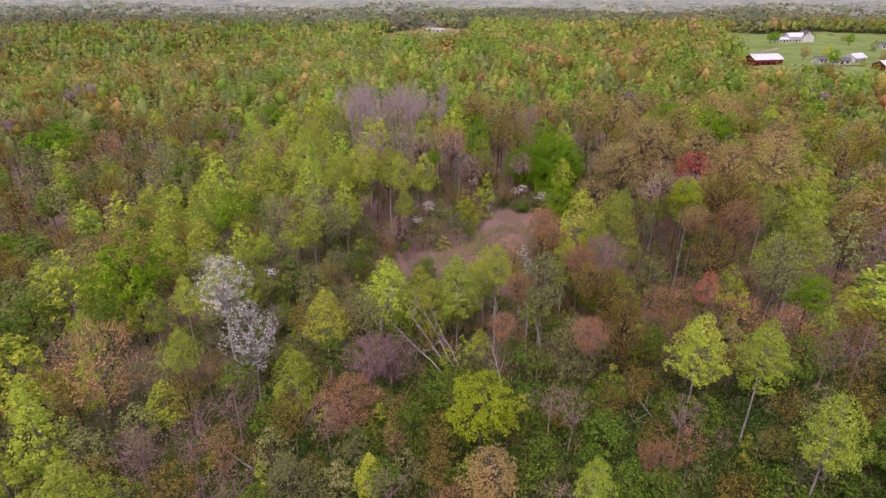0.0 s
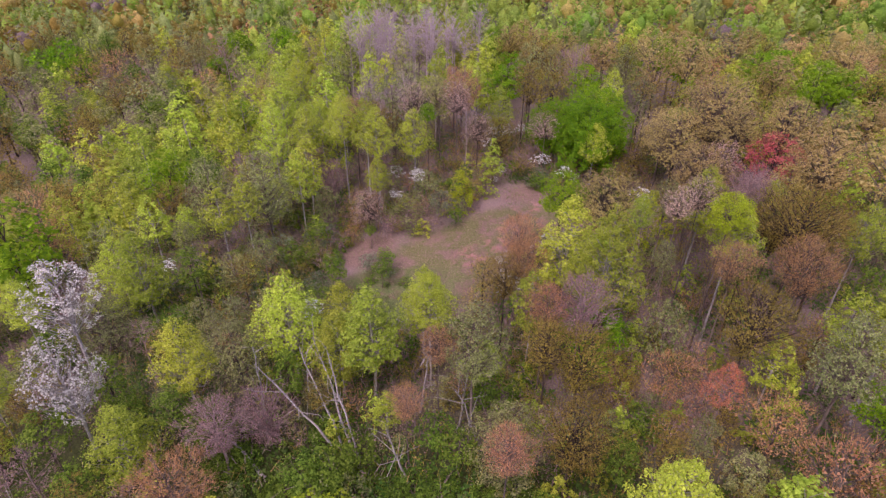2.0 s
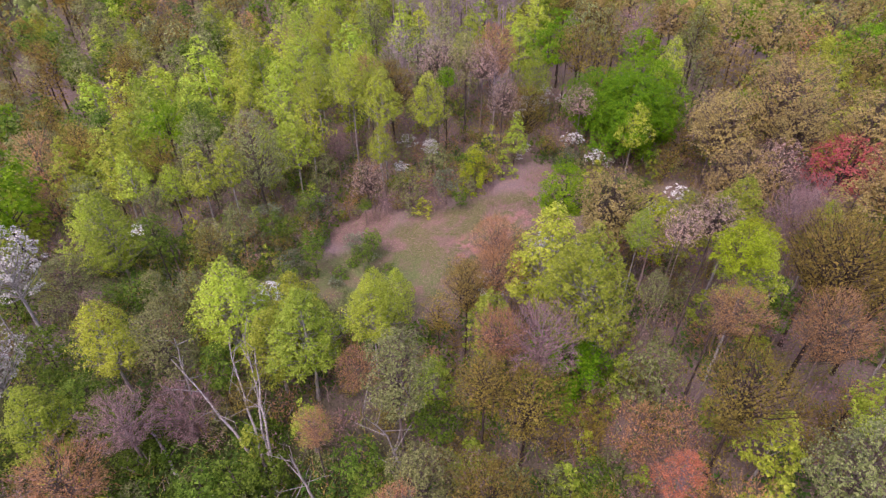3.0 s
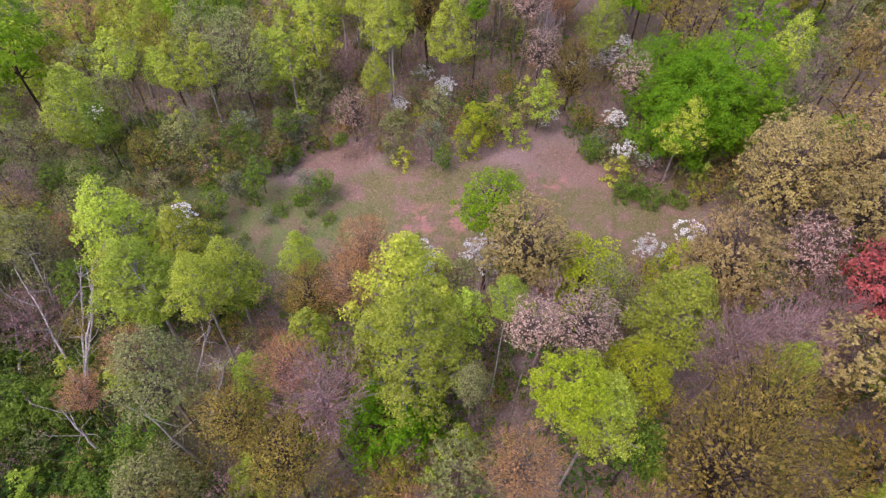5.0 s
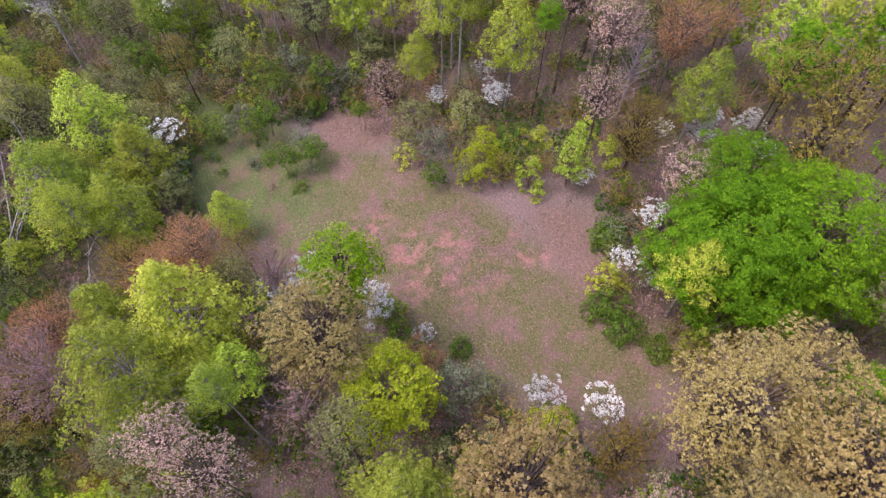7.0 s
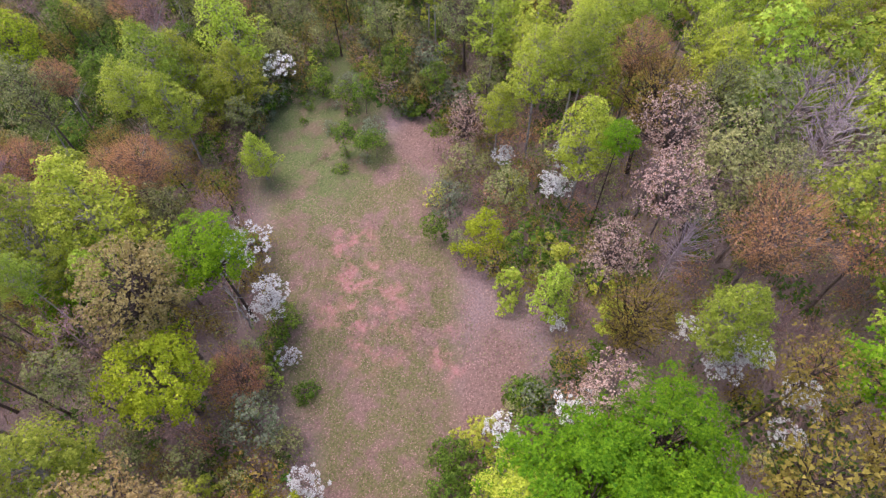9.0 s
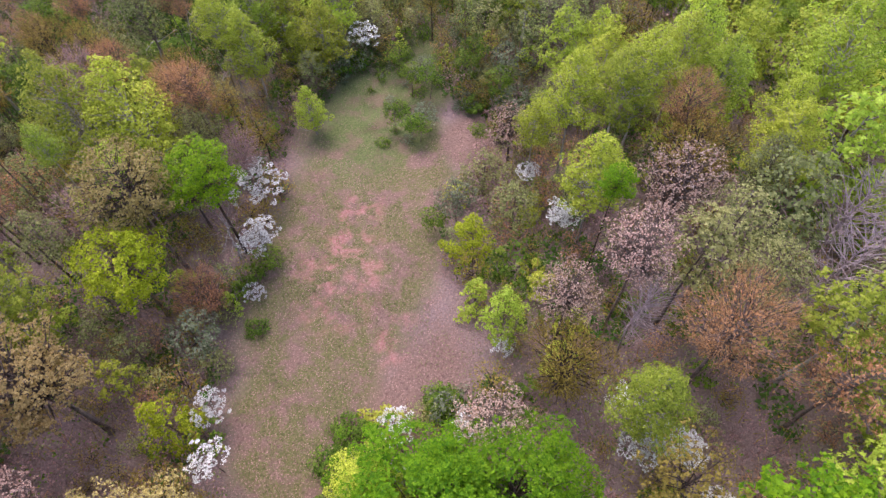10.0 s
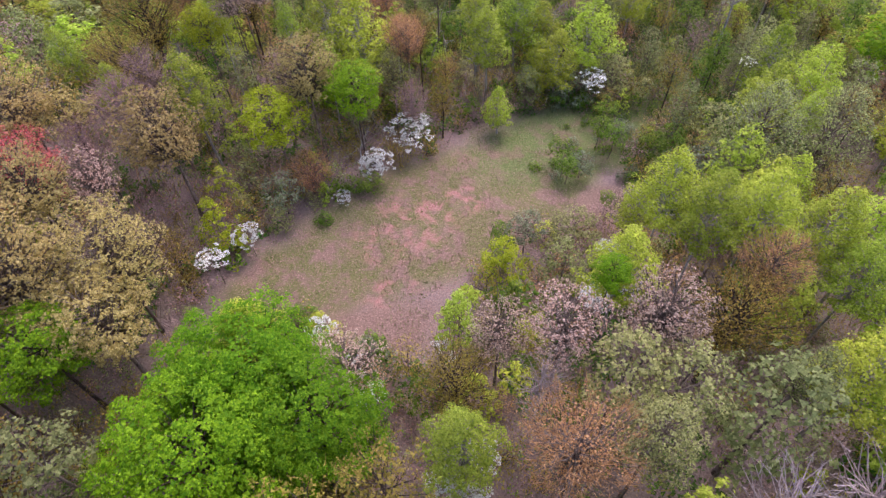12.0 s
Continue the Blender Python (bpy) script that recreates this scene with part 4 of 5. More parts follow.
fill = np.random.default_rng(21)
taken = np.array([(x, y, r) for x, y, r in STANDING])
count = 0
for step in range(16000):
    x, y = fill.uniform(-112, 92), fill.uniform(14, 158)
    if abs(x - 5) > 0.8 * y + 55 or in_clearing(x, y, 1.2) or -9 < x < 15 and 45 < y < 56 or math.hypot((x + 12) / 14, (y - 143) / 14) < 1:
        continue
    near = -45 < x < 52 and 28 < y < 134
    r = (fill.uniform(2.4, 4.4) if y > 92 else fill.uniform(1.8, 3.4)) if near else fill.uniform(2.6, 4.6)
    edge = in_clearing(x, y, 9.0)
    if np.any(np.hypot(taken[:, 0] - x, taken[:, 1] - y) < (0.5 if y < 54 else 0.72 if edge else 0.6) * (taken[:, 2] + r)):
        continue
    sp = zone_kind(x, y, fill.uniform())
    if sp == "poplar_tree" and 6 < x < 38 and 114 < y < 140:
        sp = "elm_tree"
    if edge:
        sp = ("budding_tree", "elm_tree", "beech_tree", "beech_tree", "elm_tree")[int(fill.integers(5))]
    if y < 66 and -30 < x < 34:
        r = fill.uniform(1.4, 2.6)
    lowland = edge or y < 66 and x > -34 or sp in ("budding_tree", "elm_tree", "beech_tree") and y < 70
    top = float(ground_z(x, y)) + (fill.uniform(5.5, 9.0) if lowland else fill.uniform(10.5, 14.0) + 2.5 * float(smooth(98, 118, y)))
    plant(sp, x, y, top, r, "mid" if near else "light")
    taken = np.vstack([taken, (x, y, r)])
    count += 1
    if count >= 800:
        break


# young trees and saplings under the tall ones
low_rng = np.random.default_rng(33)
count = 0
for step in range(6000):
    x, y = low_rng.uniform(-62, 58), low_rng.uniform(24, 126)
    if in_clearing(x, y, 0.8) or abs(x - 5) > 0.75 * y + 20:
        continue
    r = low_rng.uniform(0.9, 1.7)
    if np.any(np.hypot(taken[:, 0] - x, taken[:, 1] - y) < 0.45 * taken[:, 2] + 0.6 * r):
        continue
    u = low_rng.uniform()
    if y < 62 or x < -8:
        sp = "budding_tree" if u < 0.18 else "beech_tree" if u < 0.6 else "elm_tree" if u < 0.76 else "young_poplar" if u < 0.96 else "rusty_tree"
    else:
        sp = "budding_tree" if u < 0.38 else "elm_tree" if u < 0.58 else "beech_tree" if u < 0.8 else "young_poplar" if u < 0.92 else "rusty_tree"
    tall = r * low_rng.uniform(2.4, 4.2)
    if sp == "budding_tree" and r > 1.15:
        sp, tall = "budding_shrub", r * 2.0
    plant(sp, x, y, float(ground_z(x, y)) + tall, r, "mid" if sp == "budding_shrub" else "sprout")
    taken = np.vstack([taken, (x, y, r * 0.6)])
    count += 1
    if count >= 520:
        break


# brushwood on the open floor in front of the clearing
brush = np.random.default_rng(97)
for step in range(60):
    x, y = brush.uniform(14, 34), brush.uniform(50, 72)
    if in_clearing(x, y, 1.0):
        continue
    r = float(brush.uniform(1.0, 2.0))
    kind = ("elm_tree", "budding_shrub", "green_shrub", "elm_tree", "young_poplar")[int(brush.integers(5))]
    plant(kind, x, y, float(ground_z(x, y)) + r * (2.4 if kind.endswith("tree") or kind == "young_poplar" else 1.3), r, "mid" if kind == "budding_shrub" else "sprout")

# green bushes on the damp floor ahead of the leaning trunks
damp = np.random.default_rng(98)
for step in range(46):
    x, y = damp.uniform(-10, 18), damp.uniform(44, 57)
    r = float(damp.uniform(0.9, 2.1))
    plant("green_shrub", x, y, float(ground_z(x, y)) + r * 1.5, r)

# budding bushes and saplings along the clearing's rim
rim = np.random.default_rng(91)
count = 0
for step in range(6000):
    x, y = rim.uniform(-24, 46), rim.uniform(58, 124)
    if in_clearing(x, y, 0.3) or not in_clearing(x, y, 7.0) and rim.uniform() < 0.55:
        continue
    r = rim.uniform(1.0, 2.1)
    if np.any(np.hypot(taken[:, 0] - x, taken[:, 1] - y) < 0.3 * taken[:, 2] + 0.5 * r):
        continue
    u = rim.uniform()
    sp = "budding_shrub" if u < 0.3 else "elm_tree" if u < 0.58 else "beech_tree" if u < 0.72 else "green_shrub" if u < 0.82 else "young_poplar" if u < 0.9 else "rusty_tree"
    plant(sp, x, y, float(ground_z(x, y)) + r * rim.uniform(1.5, 2.4), r, "mid" if sp.endswith("shrub") else "sprout")
    taken = np.vstack([taken, (x, y, r)])
    count += 1
    if count >= 420:
        break


# ---------------------------------------------------------------- woods further off, past counting
def far_crown(shape, leaf_count, size, seed):
    """Leaves of one small crown of radius one with its top at z = 0."""
    r = np.random.default_rng(seed)
    ratio, prof = SHAPES[shape]
    puffs = max(6, leaf_count // 6)
    uu = np.linspace(0, 1, 100)
    w = np.cumsum(prof(uu) + 0.12)
    u = np.interp((np.arange(puffs) + 0.5) / puffs * w[-1], w, uu)
    ang = np.arange(puffs) * 2.39996 + r.uniform(0, 0.7, puffs)
    q = prof(u) * (1 + 0.16 * np.sin(3 * ang + r.uniform(0, 6)) + r.normal(0, 0.06, puffs))
    c = np.stack([q * np.cos(ang), q * np.sin(ang), ratio * (u - 1) - 0.05], -1)
    out = unit(np.stack([np.cos(ang), np.sin(ang), np.where(u > 0.75, 1.6, 0.35)], -1))
    own = np.repeat(np.arange(puffs), leaf_count // puffs)
    d = unit(r.normal(size=(len(own), 3)))
    dot = np.sum(d * out[own], 1, keepdims=True)
    d = np.where(dot < -0.1, d - 2 * dot * out[own], d)
    return leaves(c[own] + d * 0.85 / math.sqrt(puffs) * r.uniform(0.5, 1.2, (len(own), 1)), size, r, 0.2, 0.7 * d + 0.7 * out[own] + (0, 0, 0.5), 0.6)


def woods(name, kind, xs, ys, hs, rs, leaf_count, size, seed, shape, hazy=False):
    """Many trees joined: each one a trunk, leafage round a shaded heart and a tone of its own."""
    r = np.random.default_rng(seed)
    k = len(xs)
    ratio = SHAPES[shape][0]
    z = ground_z(xs, ys)
    deep = np.minimum(ratio * rs, 0.8 * hs)
    mid = np.stack([xs, ys, z + hs - 0.55 * deep], -1)
    segs, rings = (6, 4) if leaf_count > 60 else (4, 3)
    v, f = lumps(mid, rs * 0.66, deep * 0.34, 0.62 if shape == "cone" else 0.46, r, segs, rings, 0.85)
    vs, fs, own, at = [v], [f], [np.repeat(np.arange(k), segs * rings)], len(v)
    forms = [far_crown(shape, leaf_count, size, seed + 31 * j) for j in range(5)]
    which, turn = r.integers(0, 5, k), r.uniform(0, 6.28, k)
    for j, (tv, tf) in enumerate(forms):
        m = np.flatnonzero(which == j)
        cs, sn = np.cos(turn[m])[:, None], np.sin(turn[m])[:, None]
        px = xs[m, None] + rs[m, None] * (cs * tv[:, 0] - sn * tv[:, 1])
        py = ys[m, None] + rs[m, None] * (sn * tv[:, 0] + cs * tv[:, 1])
        pz = (z + hs)[m, None] + (deep / ratio)[m, None] * tv[:, 2]
        vs.append(np.stack([px, py, pz], -1).reshape(-1, 3))
        fs.append((np.arange(len(m))[:, None, None] * len(tv) + tf).reshape(-1, 3) + at)
        own.append(np.repeat(m, len(tv)))
        at += len(vs[-1])
    foot = np.stack([xs, ys, z], -1)
    tip = foot + np.stack([np.zeros(k), np.zeros(k), hs * 0.8], -1)
    sv, sf = sticks(foot, tip, np.full(k, 0.22), np.full(k, 0.08))
    nf = sum(len(q) for q in fs)
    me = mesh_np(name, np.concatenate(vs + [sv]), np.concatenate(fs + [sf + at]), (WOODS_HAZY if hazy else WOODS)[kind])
    tone = r.uniform(0, 1, k).astype(np.float32)
    me.attributes.new("tone", "FLOAT", "POINT").data.foreach_set("value", np.r_[tone[np.concatenate(own)], tone.repeat(6)])
    me.materials.append(BARK)
    me.polygons.foreach_set("material_index", np.r_[np.zeros(nf, np.int32), np.ones(len(sf), np.int32)])
    return tagged(new(name, me), WOODS_WORDS[kind] + " spring woods beyond the clearing", "woods", kind="stuff")


WOODS_WORDS = {"lime": "lime-green", "green": "rich green", "olive": "dull olive-green", "tan": "tan-yellow", "rust": "rusty orange", "umber": "olive-brown", "mauve": "mauve half-bare", "bare": "bare grey"}


def scatter(y0, y1, spacing, seed, right=0.86):
    """Jittered rows of tree places in the wedge of land ahead."""
    r = np.random.default_rng(seed)
    ys, xs = [], []
    for yy in np.arange(y0, y1, spacing):
        row = np.arange(-right * yy - 70, right * yy + 60, spacing)
        xs.append(row + r.uniform(-0.45, 0.45, len(row)) * spacing)
        ys.append(yy + r.uniform(-0.45, 0.45, len(row)) * spacing)
    xs, ys = np.concatenate(xs), np.concatenate(ys)
    keep = ~open_land(xs, ys)
    near = (xs > -112) & (xs < 92) & (ys < 158)
    keep &= ~near
    return xs[keep], ys[keep]


def belt(y0, y1, spacing, leaf_count, size, seed):
    xs, ys = scatter(y0, y1, spacing, seed)
    r = np.random.default_rng(seed + 5)
    side = smooth(-0.1, 0.55, xs / ys)
    patchy = 0.5 + 0.5 * ripple(xs, ys, 80, 1.1)
    weight = {"lime": 0.5 - 0.2 * side, "olive": 0.3 - 0.14 * side, "green": 0.10 + 0 * side, "tan": 0.04 + 0.22 * side * patchy, "rust": 0.01 + 0.02 * side, "umber": 0.06 + 0.06 * side, "mauve": 0.008 + 0.008 * (1 - patchy)}
    left = smooth(-0.1, -0.5, xs / ys)
    weight["lime"], weight["umber"], weight["olive"], weight["green"] = weight["lime"] * (1 - 0.5 * left), weight["umber"] + 0.16 * left, weight["olive"] + 0.12 * left, weight["green"] + 0.08 * patchy
    vale = smooth(-50, -80, xs) * smooth(190, 150, ys)
    weight["lime"], weight["umber"], weight["olive"] = weight["lime"] * (1 - 0.7 * vale), weight["umber"] + 0.3 * vale, weight["olive"] + 0.15 * vale
    weight["tan"] = weight["tan"] + 0.25 * smooth(-70, -130, xs) * smooth(150, 190, ys) * smooth(420, 300, ys) * patchy
    kinds = list(weight)
    w = np.stack([weight[k] + 0 * xs for k in kinds], -1)
    w = np.cumsum(w / w.sum(1, keepdims=True), 1)
    which = (r.uniform(size=(len(xs), 1)) > w).sum(1)
    hs, rs = r.uniform(11.5, 17.0, len(xs)), r.uniform(0.46, 0.74, len(xs)) * min(spacing, 17)
    hs = np.where((ys > 225) & (ys < 337) & (np.abs(xs / ys - 0.535) < 0.07), hs * 0.5, hs)
    for i, kind in enumerate(kinds):
        m = which == i
        if m.any():
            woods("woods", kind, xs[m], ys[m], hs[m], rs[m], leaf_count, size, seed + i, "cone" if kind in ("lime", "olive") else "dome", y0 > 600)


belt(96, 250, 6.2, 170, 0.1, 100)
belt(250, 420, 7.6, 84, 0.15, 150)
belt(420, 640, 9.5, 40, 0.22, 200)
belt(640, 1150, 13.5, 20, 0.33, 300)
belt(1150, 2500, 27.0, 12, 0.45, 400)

# the wood goes on beside and behind
r = np.random.default_rng(505)
xs, ys = [g.ravel() for g in np.meshgrid(np.arange(-150, 150, 6.8), np.arange(-70, 158, 6.8))]
xs, ys = xs + r.uniform(-3, 3, len(xs)), ys + r.uniform(-3, 3, len(ys))
m = ((np.abs(xs - 5) > 0.8 * ys + 56) | (ys < 12) | (xs < -113) | (xs > 93)) & ~((ys > 95) & (np.abs(xs) < 0.86 * ys + 60) & ((xs < -112) | (xs > 92))) & (np.hypot(xs, ys) > 9)
xs, ys = xs[m], ys[m]
which = r.choice(4, len(xs), p=(0.45, 0.3, 0.15, 0.1))
for i, kind in enumerate(("lime", "olive", "umber", "mauve")):
    k = which == i
    woods("woods", kind, xs[k], ys[k], r.uniform(9, 13, k.sum()), r.uniform(3.0, 4.4, k.sum()), 42, 0.24, 510 + i, "cone" if i < 2 else "dome")

# hills to the skyline: a wooded roof with an uneven top
ang, dist = np.linspace(-62, 62, 260), np.geomspace(1500, 4700, 150)
am, dm = np.meshgrid(np.radians(ang), dist)
hx, hy = dm * np.sin(am), dm * np.cos(am)
hr = np.random.default_rng(5)
hz = ground_z(hx, hy) - 4 + 13 * smooth(1500, 2400, dm) + 5 * hr.uniform(-1, 1, hx.shape) * np.clip(dm / 2200, 0.7, 1.4)
a0 = (np.arange(149)[:, None] * 260 + np.arange(259)[None]).ravel()
# blue-grey haze of distance is painted into the hills' colour
HILLS = rough_mat("haze_tinted_woods", lin(118, 130, 126), lin(170, 174, 150), 0.012, 1.0, 0.0, (1, 1, 1), 6)
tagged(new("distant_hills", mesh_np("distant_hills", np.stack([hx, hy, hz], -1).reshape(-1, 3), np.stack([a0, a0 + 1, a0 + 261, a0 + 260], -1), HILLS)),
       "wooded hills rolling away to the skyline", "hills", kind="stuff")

# ---------------------------------------------------------------- fields and farm
FIELD = rough_mat("pasture_grass", lin(104, 126, 60), lin(140, 160, 86), 0.05, 0.95, 0.2, (1, 1, 1), 30)
STUBBLE = rough_mat("stubble_field", lin(128, 112, 78), lin(176, 154, 112), 0.05, 0.95, 0.2, (1, 1, 1), 30)
for i, poly in enumerate(FIELDS):
    bm = bmesh.new()
    px, py = [p[0] for p in poly], [p[1] for p in poly]
    cells = 30
    gxs, gys = np.linspace(min(px), max(px), cells + 1), np.linspace(min(py), max(py), cells + 1)
    vs = {}
    for a in range(cells):
        for b in range(cells):
            if inside(poly, np.array((gxs[a] + gxs[a + 1]) / 2), np.array((gys[b] + gys[b + 1]) / 2)):
                quad = []
                for p in ((a, b), (a + 1, b), (a + 1, b + 1), (a, b + 1)):
                    if p not in vs:
                        vs[p] = bm.verts.new((gxs[p[0]], gys[p[1]], float(ground_z(gxs[p[0]], gys[p[1]])) + 0.35))
                    quad.append(vs[p])
                bm.faces.new(quad)
    field = part("field", bm, STUBBLE if i == 2 else FIELD, None)
    tagged(field, "open pasture field of short grass among the woods", "field", kind="structure")

ROOF_WHITE = rough_mat("white_sheet_roof", lin(196, 200, 206), lin(236, 238, 242), 0.6, 0.5, 0.1, (1, 1, 1), 10)
WALL_RED = rough_mat("red_barn_boards", lin(96, 30, 26), lin(140, 52, 44), 0.6, 0.8, 0.2, (1, 1, 1), 10)
WALL_WHITE = rough_mat("white_boards", lin(186, 186, 184), lin(226, 226, 224), 0.6, 0.7, 0.2, (1, 1, 1), 10)
ROOF_GREY = rough_mat("grey_shingles", lin(84, 82, 86), lin(128, 124, 128), 0.6, 0.9, 0.2, (1, 1, 1), 10)
GLASS_DARK = rough_mat("dark_window", lin(24, 28, 32), lin(40, 44, 50), 0.6, 0.15, 0.0)
GRAVEL = rough_mat("gravel_lane", lin(140, 126, 108), lin(184, 170, 150), 0.3, 0.95, 0.3, (1, 1, 1), 12)


def building(name, x, y, w, d, h, rise, turn, wall, roof, label, openings=3):
    """A gabled house or barn: walls, roof with eaves, a door and windows along the front."""
    z = float(ground_z(x, y))
    thing = new(name)
    thing.matrix_basis = pose(x, y, z, 0, 0, turn)
    tagged(thing, label, "building", "farm buildings")
    bm = box_bm(-w / 2, -d / 2, -1, w / 2, d / 2, h)
    for s in (-1, 1):
        g = [bm.verts.new((s * w / 2, -d / 2, h)), bm.verts.new((s * w / 2, d / 2, h)), bm.verts.new((s * w / 2, 0, h + rise))]
        bm.faces.new(g)
    part("wall", bm, wall, thing)
    bm = bmesh.new()
    e = 0.5
    k = rise / (d / 2)
    for s in (-1, 1):
        pts = [(-w / 2 - e, s * (d / 2 + e), h - k * e), (w / 2 + e, s * (d / 2 + e), h - k * e), (w / 2 + e, 0, h + rise), (-w / 2 - e, 0, h + rise)]
        lowv = [bm.verts.new((a, b, c + 0.02)) for a, b, c in pts]
        upv = [bm.verts.new((a, b, c + 0.22)) for a, b, c in pts]
        bm.faces.new(lowv), bm.faces.new(upv)
        for q in range(4):
            bm.faces.new((lowv[q], lowv[(q + 1) % 4], upv[(q + 1) % 4], upv[q]))
    part("roof", bm, roof, thing)
    for j in range(openings):
        xx = -w / 2 + w * (j + 0.5) / openings
        tall = j == openings // 2
        part("door" if tall else "window", box_bm(xx - 0.7, -d / 2 - 0.04, 0.0 if tall else 1.0, xx + 0.7, -d / 2 + 0.05, 2.2), GLASS_DARK, thing)
    return thing


building("barn", 181, 337, 18, 10, 3.6, 2.4, 12, WALL_RED, ROOF_WHITE, "red boarded barn with wide white sheet roof", 5)
building("farmhouse", 290, 500, 14, 8, 4.5, 2.6, 10, WALL_WHITE, ROOF_WHITE, "white farmhouse with pale roof in the pasture", 5)
building("dairy_barn", 301, 503, 15, 9, 4.5, 4.0, 80, WALL_WHITE, ROOF_GREY, "tall white dairy barn with steep grey roof", 4)
building("shed", 279, 497, 9, 6, 2.8, 1.3, 10, WALL_WHITE, ROOF_WHITE, "long low white shed beside the farmhouse", 3)
building("shed", 216, 341, 6, 5, 2.6, 1.3, 20, WALL_WHITE, ROOF_GREY, "small white shed by the gravel lane", 2)
building("shed", 226, 338, 8, 5, 2.6, 1.3, -12, WALL_WHITE, ROOF_GREY, "grey-roofed shed by the gravel lane", 3)
building("house", 246, 356, 12, 7, 3.2, 2.2, 30, WALL_WHITE, ROOF_WHITE, "white house with pale roof by the lane", 4)
building("machine_shed", 246, 325, 16, 9, 3.2, 2.0, 8, WALL_RED, ROOF_WHITE, "long machine shed with white sheet roof", 4)
building("house", 325, 440, 9, 6, 3.2, 1.8, -10, WALL_WHITE, ROOF_GREY, "grey-roofed house at the field's far edge", 3)
building("house", -14, 735, 14, 8, 4.5, 2.6, 0, WALL_WHITE, ROOF_GREY, "white house far off by a field", 3)
building("trailer", -8, 640, 18, 5, 3.0, 0.6, 4, WALL_WHITE, ROOF_WHITE, "long low white trailer home by a field", 4)
building("house", 142, 530, 10, 6, 3.0, 1.8, 0, WALL_WHITE, ROOF_GREY, "grey-roofed house beside a green field", 3)
building("house", 70, 520, 10, 7, 3.5, 2.4, 30, WALL_WHITE, ROOF_GREY, "blue-grey roofed house among trees", 3)
farm_rng = np.random.default_rng(9)
for x, y in ((212, 322), (212, 352), (232, 360), (238, 330), (262, 350), (258, 330), (262, 486), (268, 489), (318, 470), (312, 515), (330, 505), (345, 460), (300, 420), (222, 300), (238, 290), (210, 280), (190, 262), (205, 250), (255, 300), (270, 310), (285, 330), (300, 345)):
    r_ = float(farm_rng.uniform(2.0, 3.8))
    plant(("poplar_tree", "oak_tree", "beech_tree", "maple_tree")[int(farm_rng.integers(4))], x + float(farm_rng.uniform(-3, 3)), y + float(farm_rng.uniform(-3, 3)), float(ground_z(x, y)) + r_ * 2.6, r_, "light")


def lane(pts, width):
    bm = bmesh.new()
    rows_ = []
    for i, (x, y) in enumerate(pts):
        xa, ya = pts[max(i - 1, 0)]
        xb, yb = pts[min(i + 1, len(pts) - 1)]
        l_ = math.hypot(xb - xa, yb - ya)
        nx, ny = -(yb - ya) / l_ * width / 2, (xb - xa) / l_ * width / 2
        rows_.append([bm.verts.new((x + s * nx, y + s * ny, float(ground_z(x, y)) + 0.6)) for s in (-1, 1)])
    for p, q in zip(rows_, rows_[1:]):
        bm.faces.new((p[0], p[1], q[1], q[0]))
    return tagged(part("lane", bm, GRAVEL, None), "pale gravel farm lane across the pasture", "road", kind="structure")


lane([(196, 334), (215, 333), (240, 334), (280, 338), (340, 335)], 3.5)
lane([(225, 425), (255, 458), (290, 486)], 3.5)


# ---------------------------------------------------------------- leaning and fallen dead trees
dead_rng = np.random.default_rng(55)


def dead_tree(x, y, tx, ty, tz):
    """A bare pale trunk that leans or has come down, with stubs of branches."""
    foot, tip = np.array((x, y, float(ground_z(x, y)) - 0.2)), np.array((tx, ty, float(ground_z(tx, ty)) + tz))
    n = 9
    u = np.linspace(0, 1, n)[:, None]
    line = foot + (tip - foot) * u + dead_rng.normal(0, 0.07, (n, 3)) + np.array((0, 0, 0.5)) * (u * (1 - u))
    r0 = np.linspace(0.16, 0.035, n)
    thing = new("dead_tree")
    tagged(thing, "leaning bare pale dead tree with broken branches" if tz > 3.5 else "fallen bare grey dead tree on the wood's floor", "tree", "dead trees")
    thing.location = foot
    v, f = sticks(line[:-1] - foot, line[1:] - foot, r0[:-1], r0[1:])
    under("trunk", mesh_np("dead_trunk", v, f, BARK_PALE), thing)
    k = 10
    at = dead_rng.uniform(0.35, 0.98, k)
    p0 = foot + (tip - foot) * at[:, None] + np.array((0, 0, 0.5)) * (at * (1 - at))[:, None] - foot
    side = unit(dead_rng.normal(size=(k, 3)) + unit((tip - foot)[None]) * 0.9)
    p1 = p0 + side * dead_rng.uniform(0.7, 2.4, (k, 1))
    p2 = p1 + unit(side + dead_rng.normal(0, 0.5, (k, 3))) * dead_rng.uniform(0.4, 1.2, (k, 1))
    for a, b, ra, rb in zip(np.r_[p0, p1], np.r_[p1, p2], np.r_[np.full(k, 0.04), np.full(k, 0.022)], np.r_[np.full(k, 0.022), np.full(k, 0.008)]):
        v, f = sticks(a[None], b[None], np.array([ra]), np.array([rb]))
        under("branch", mesh_np("dead_branch", v, f, BARK_PALE), thing)
    return thing


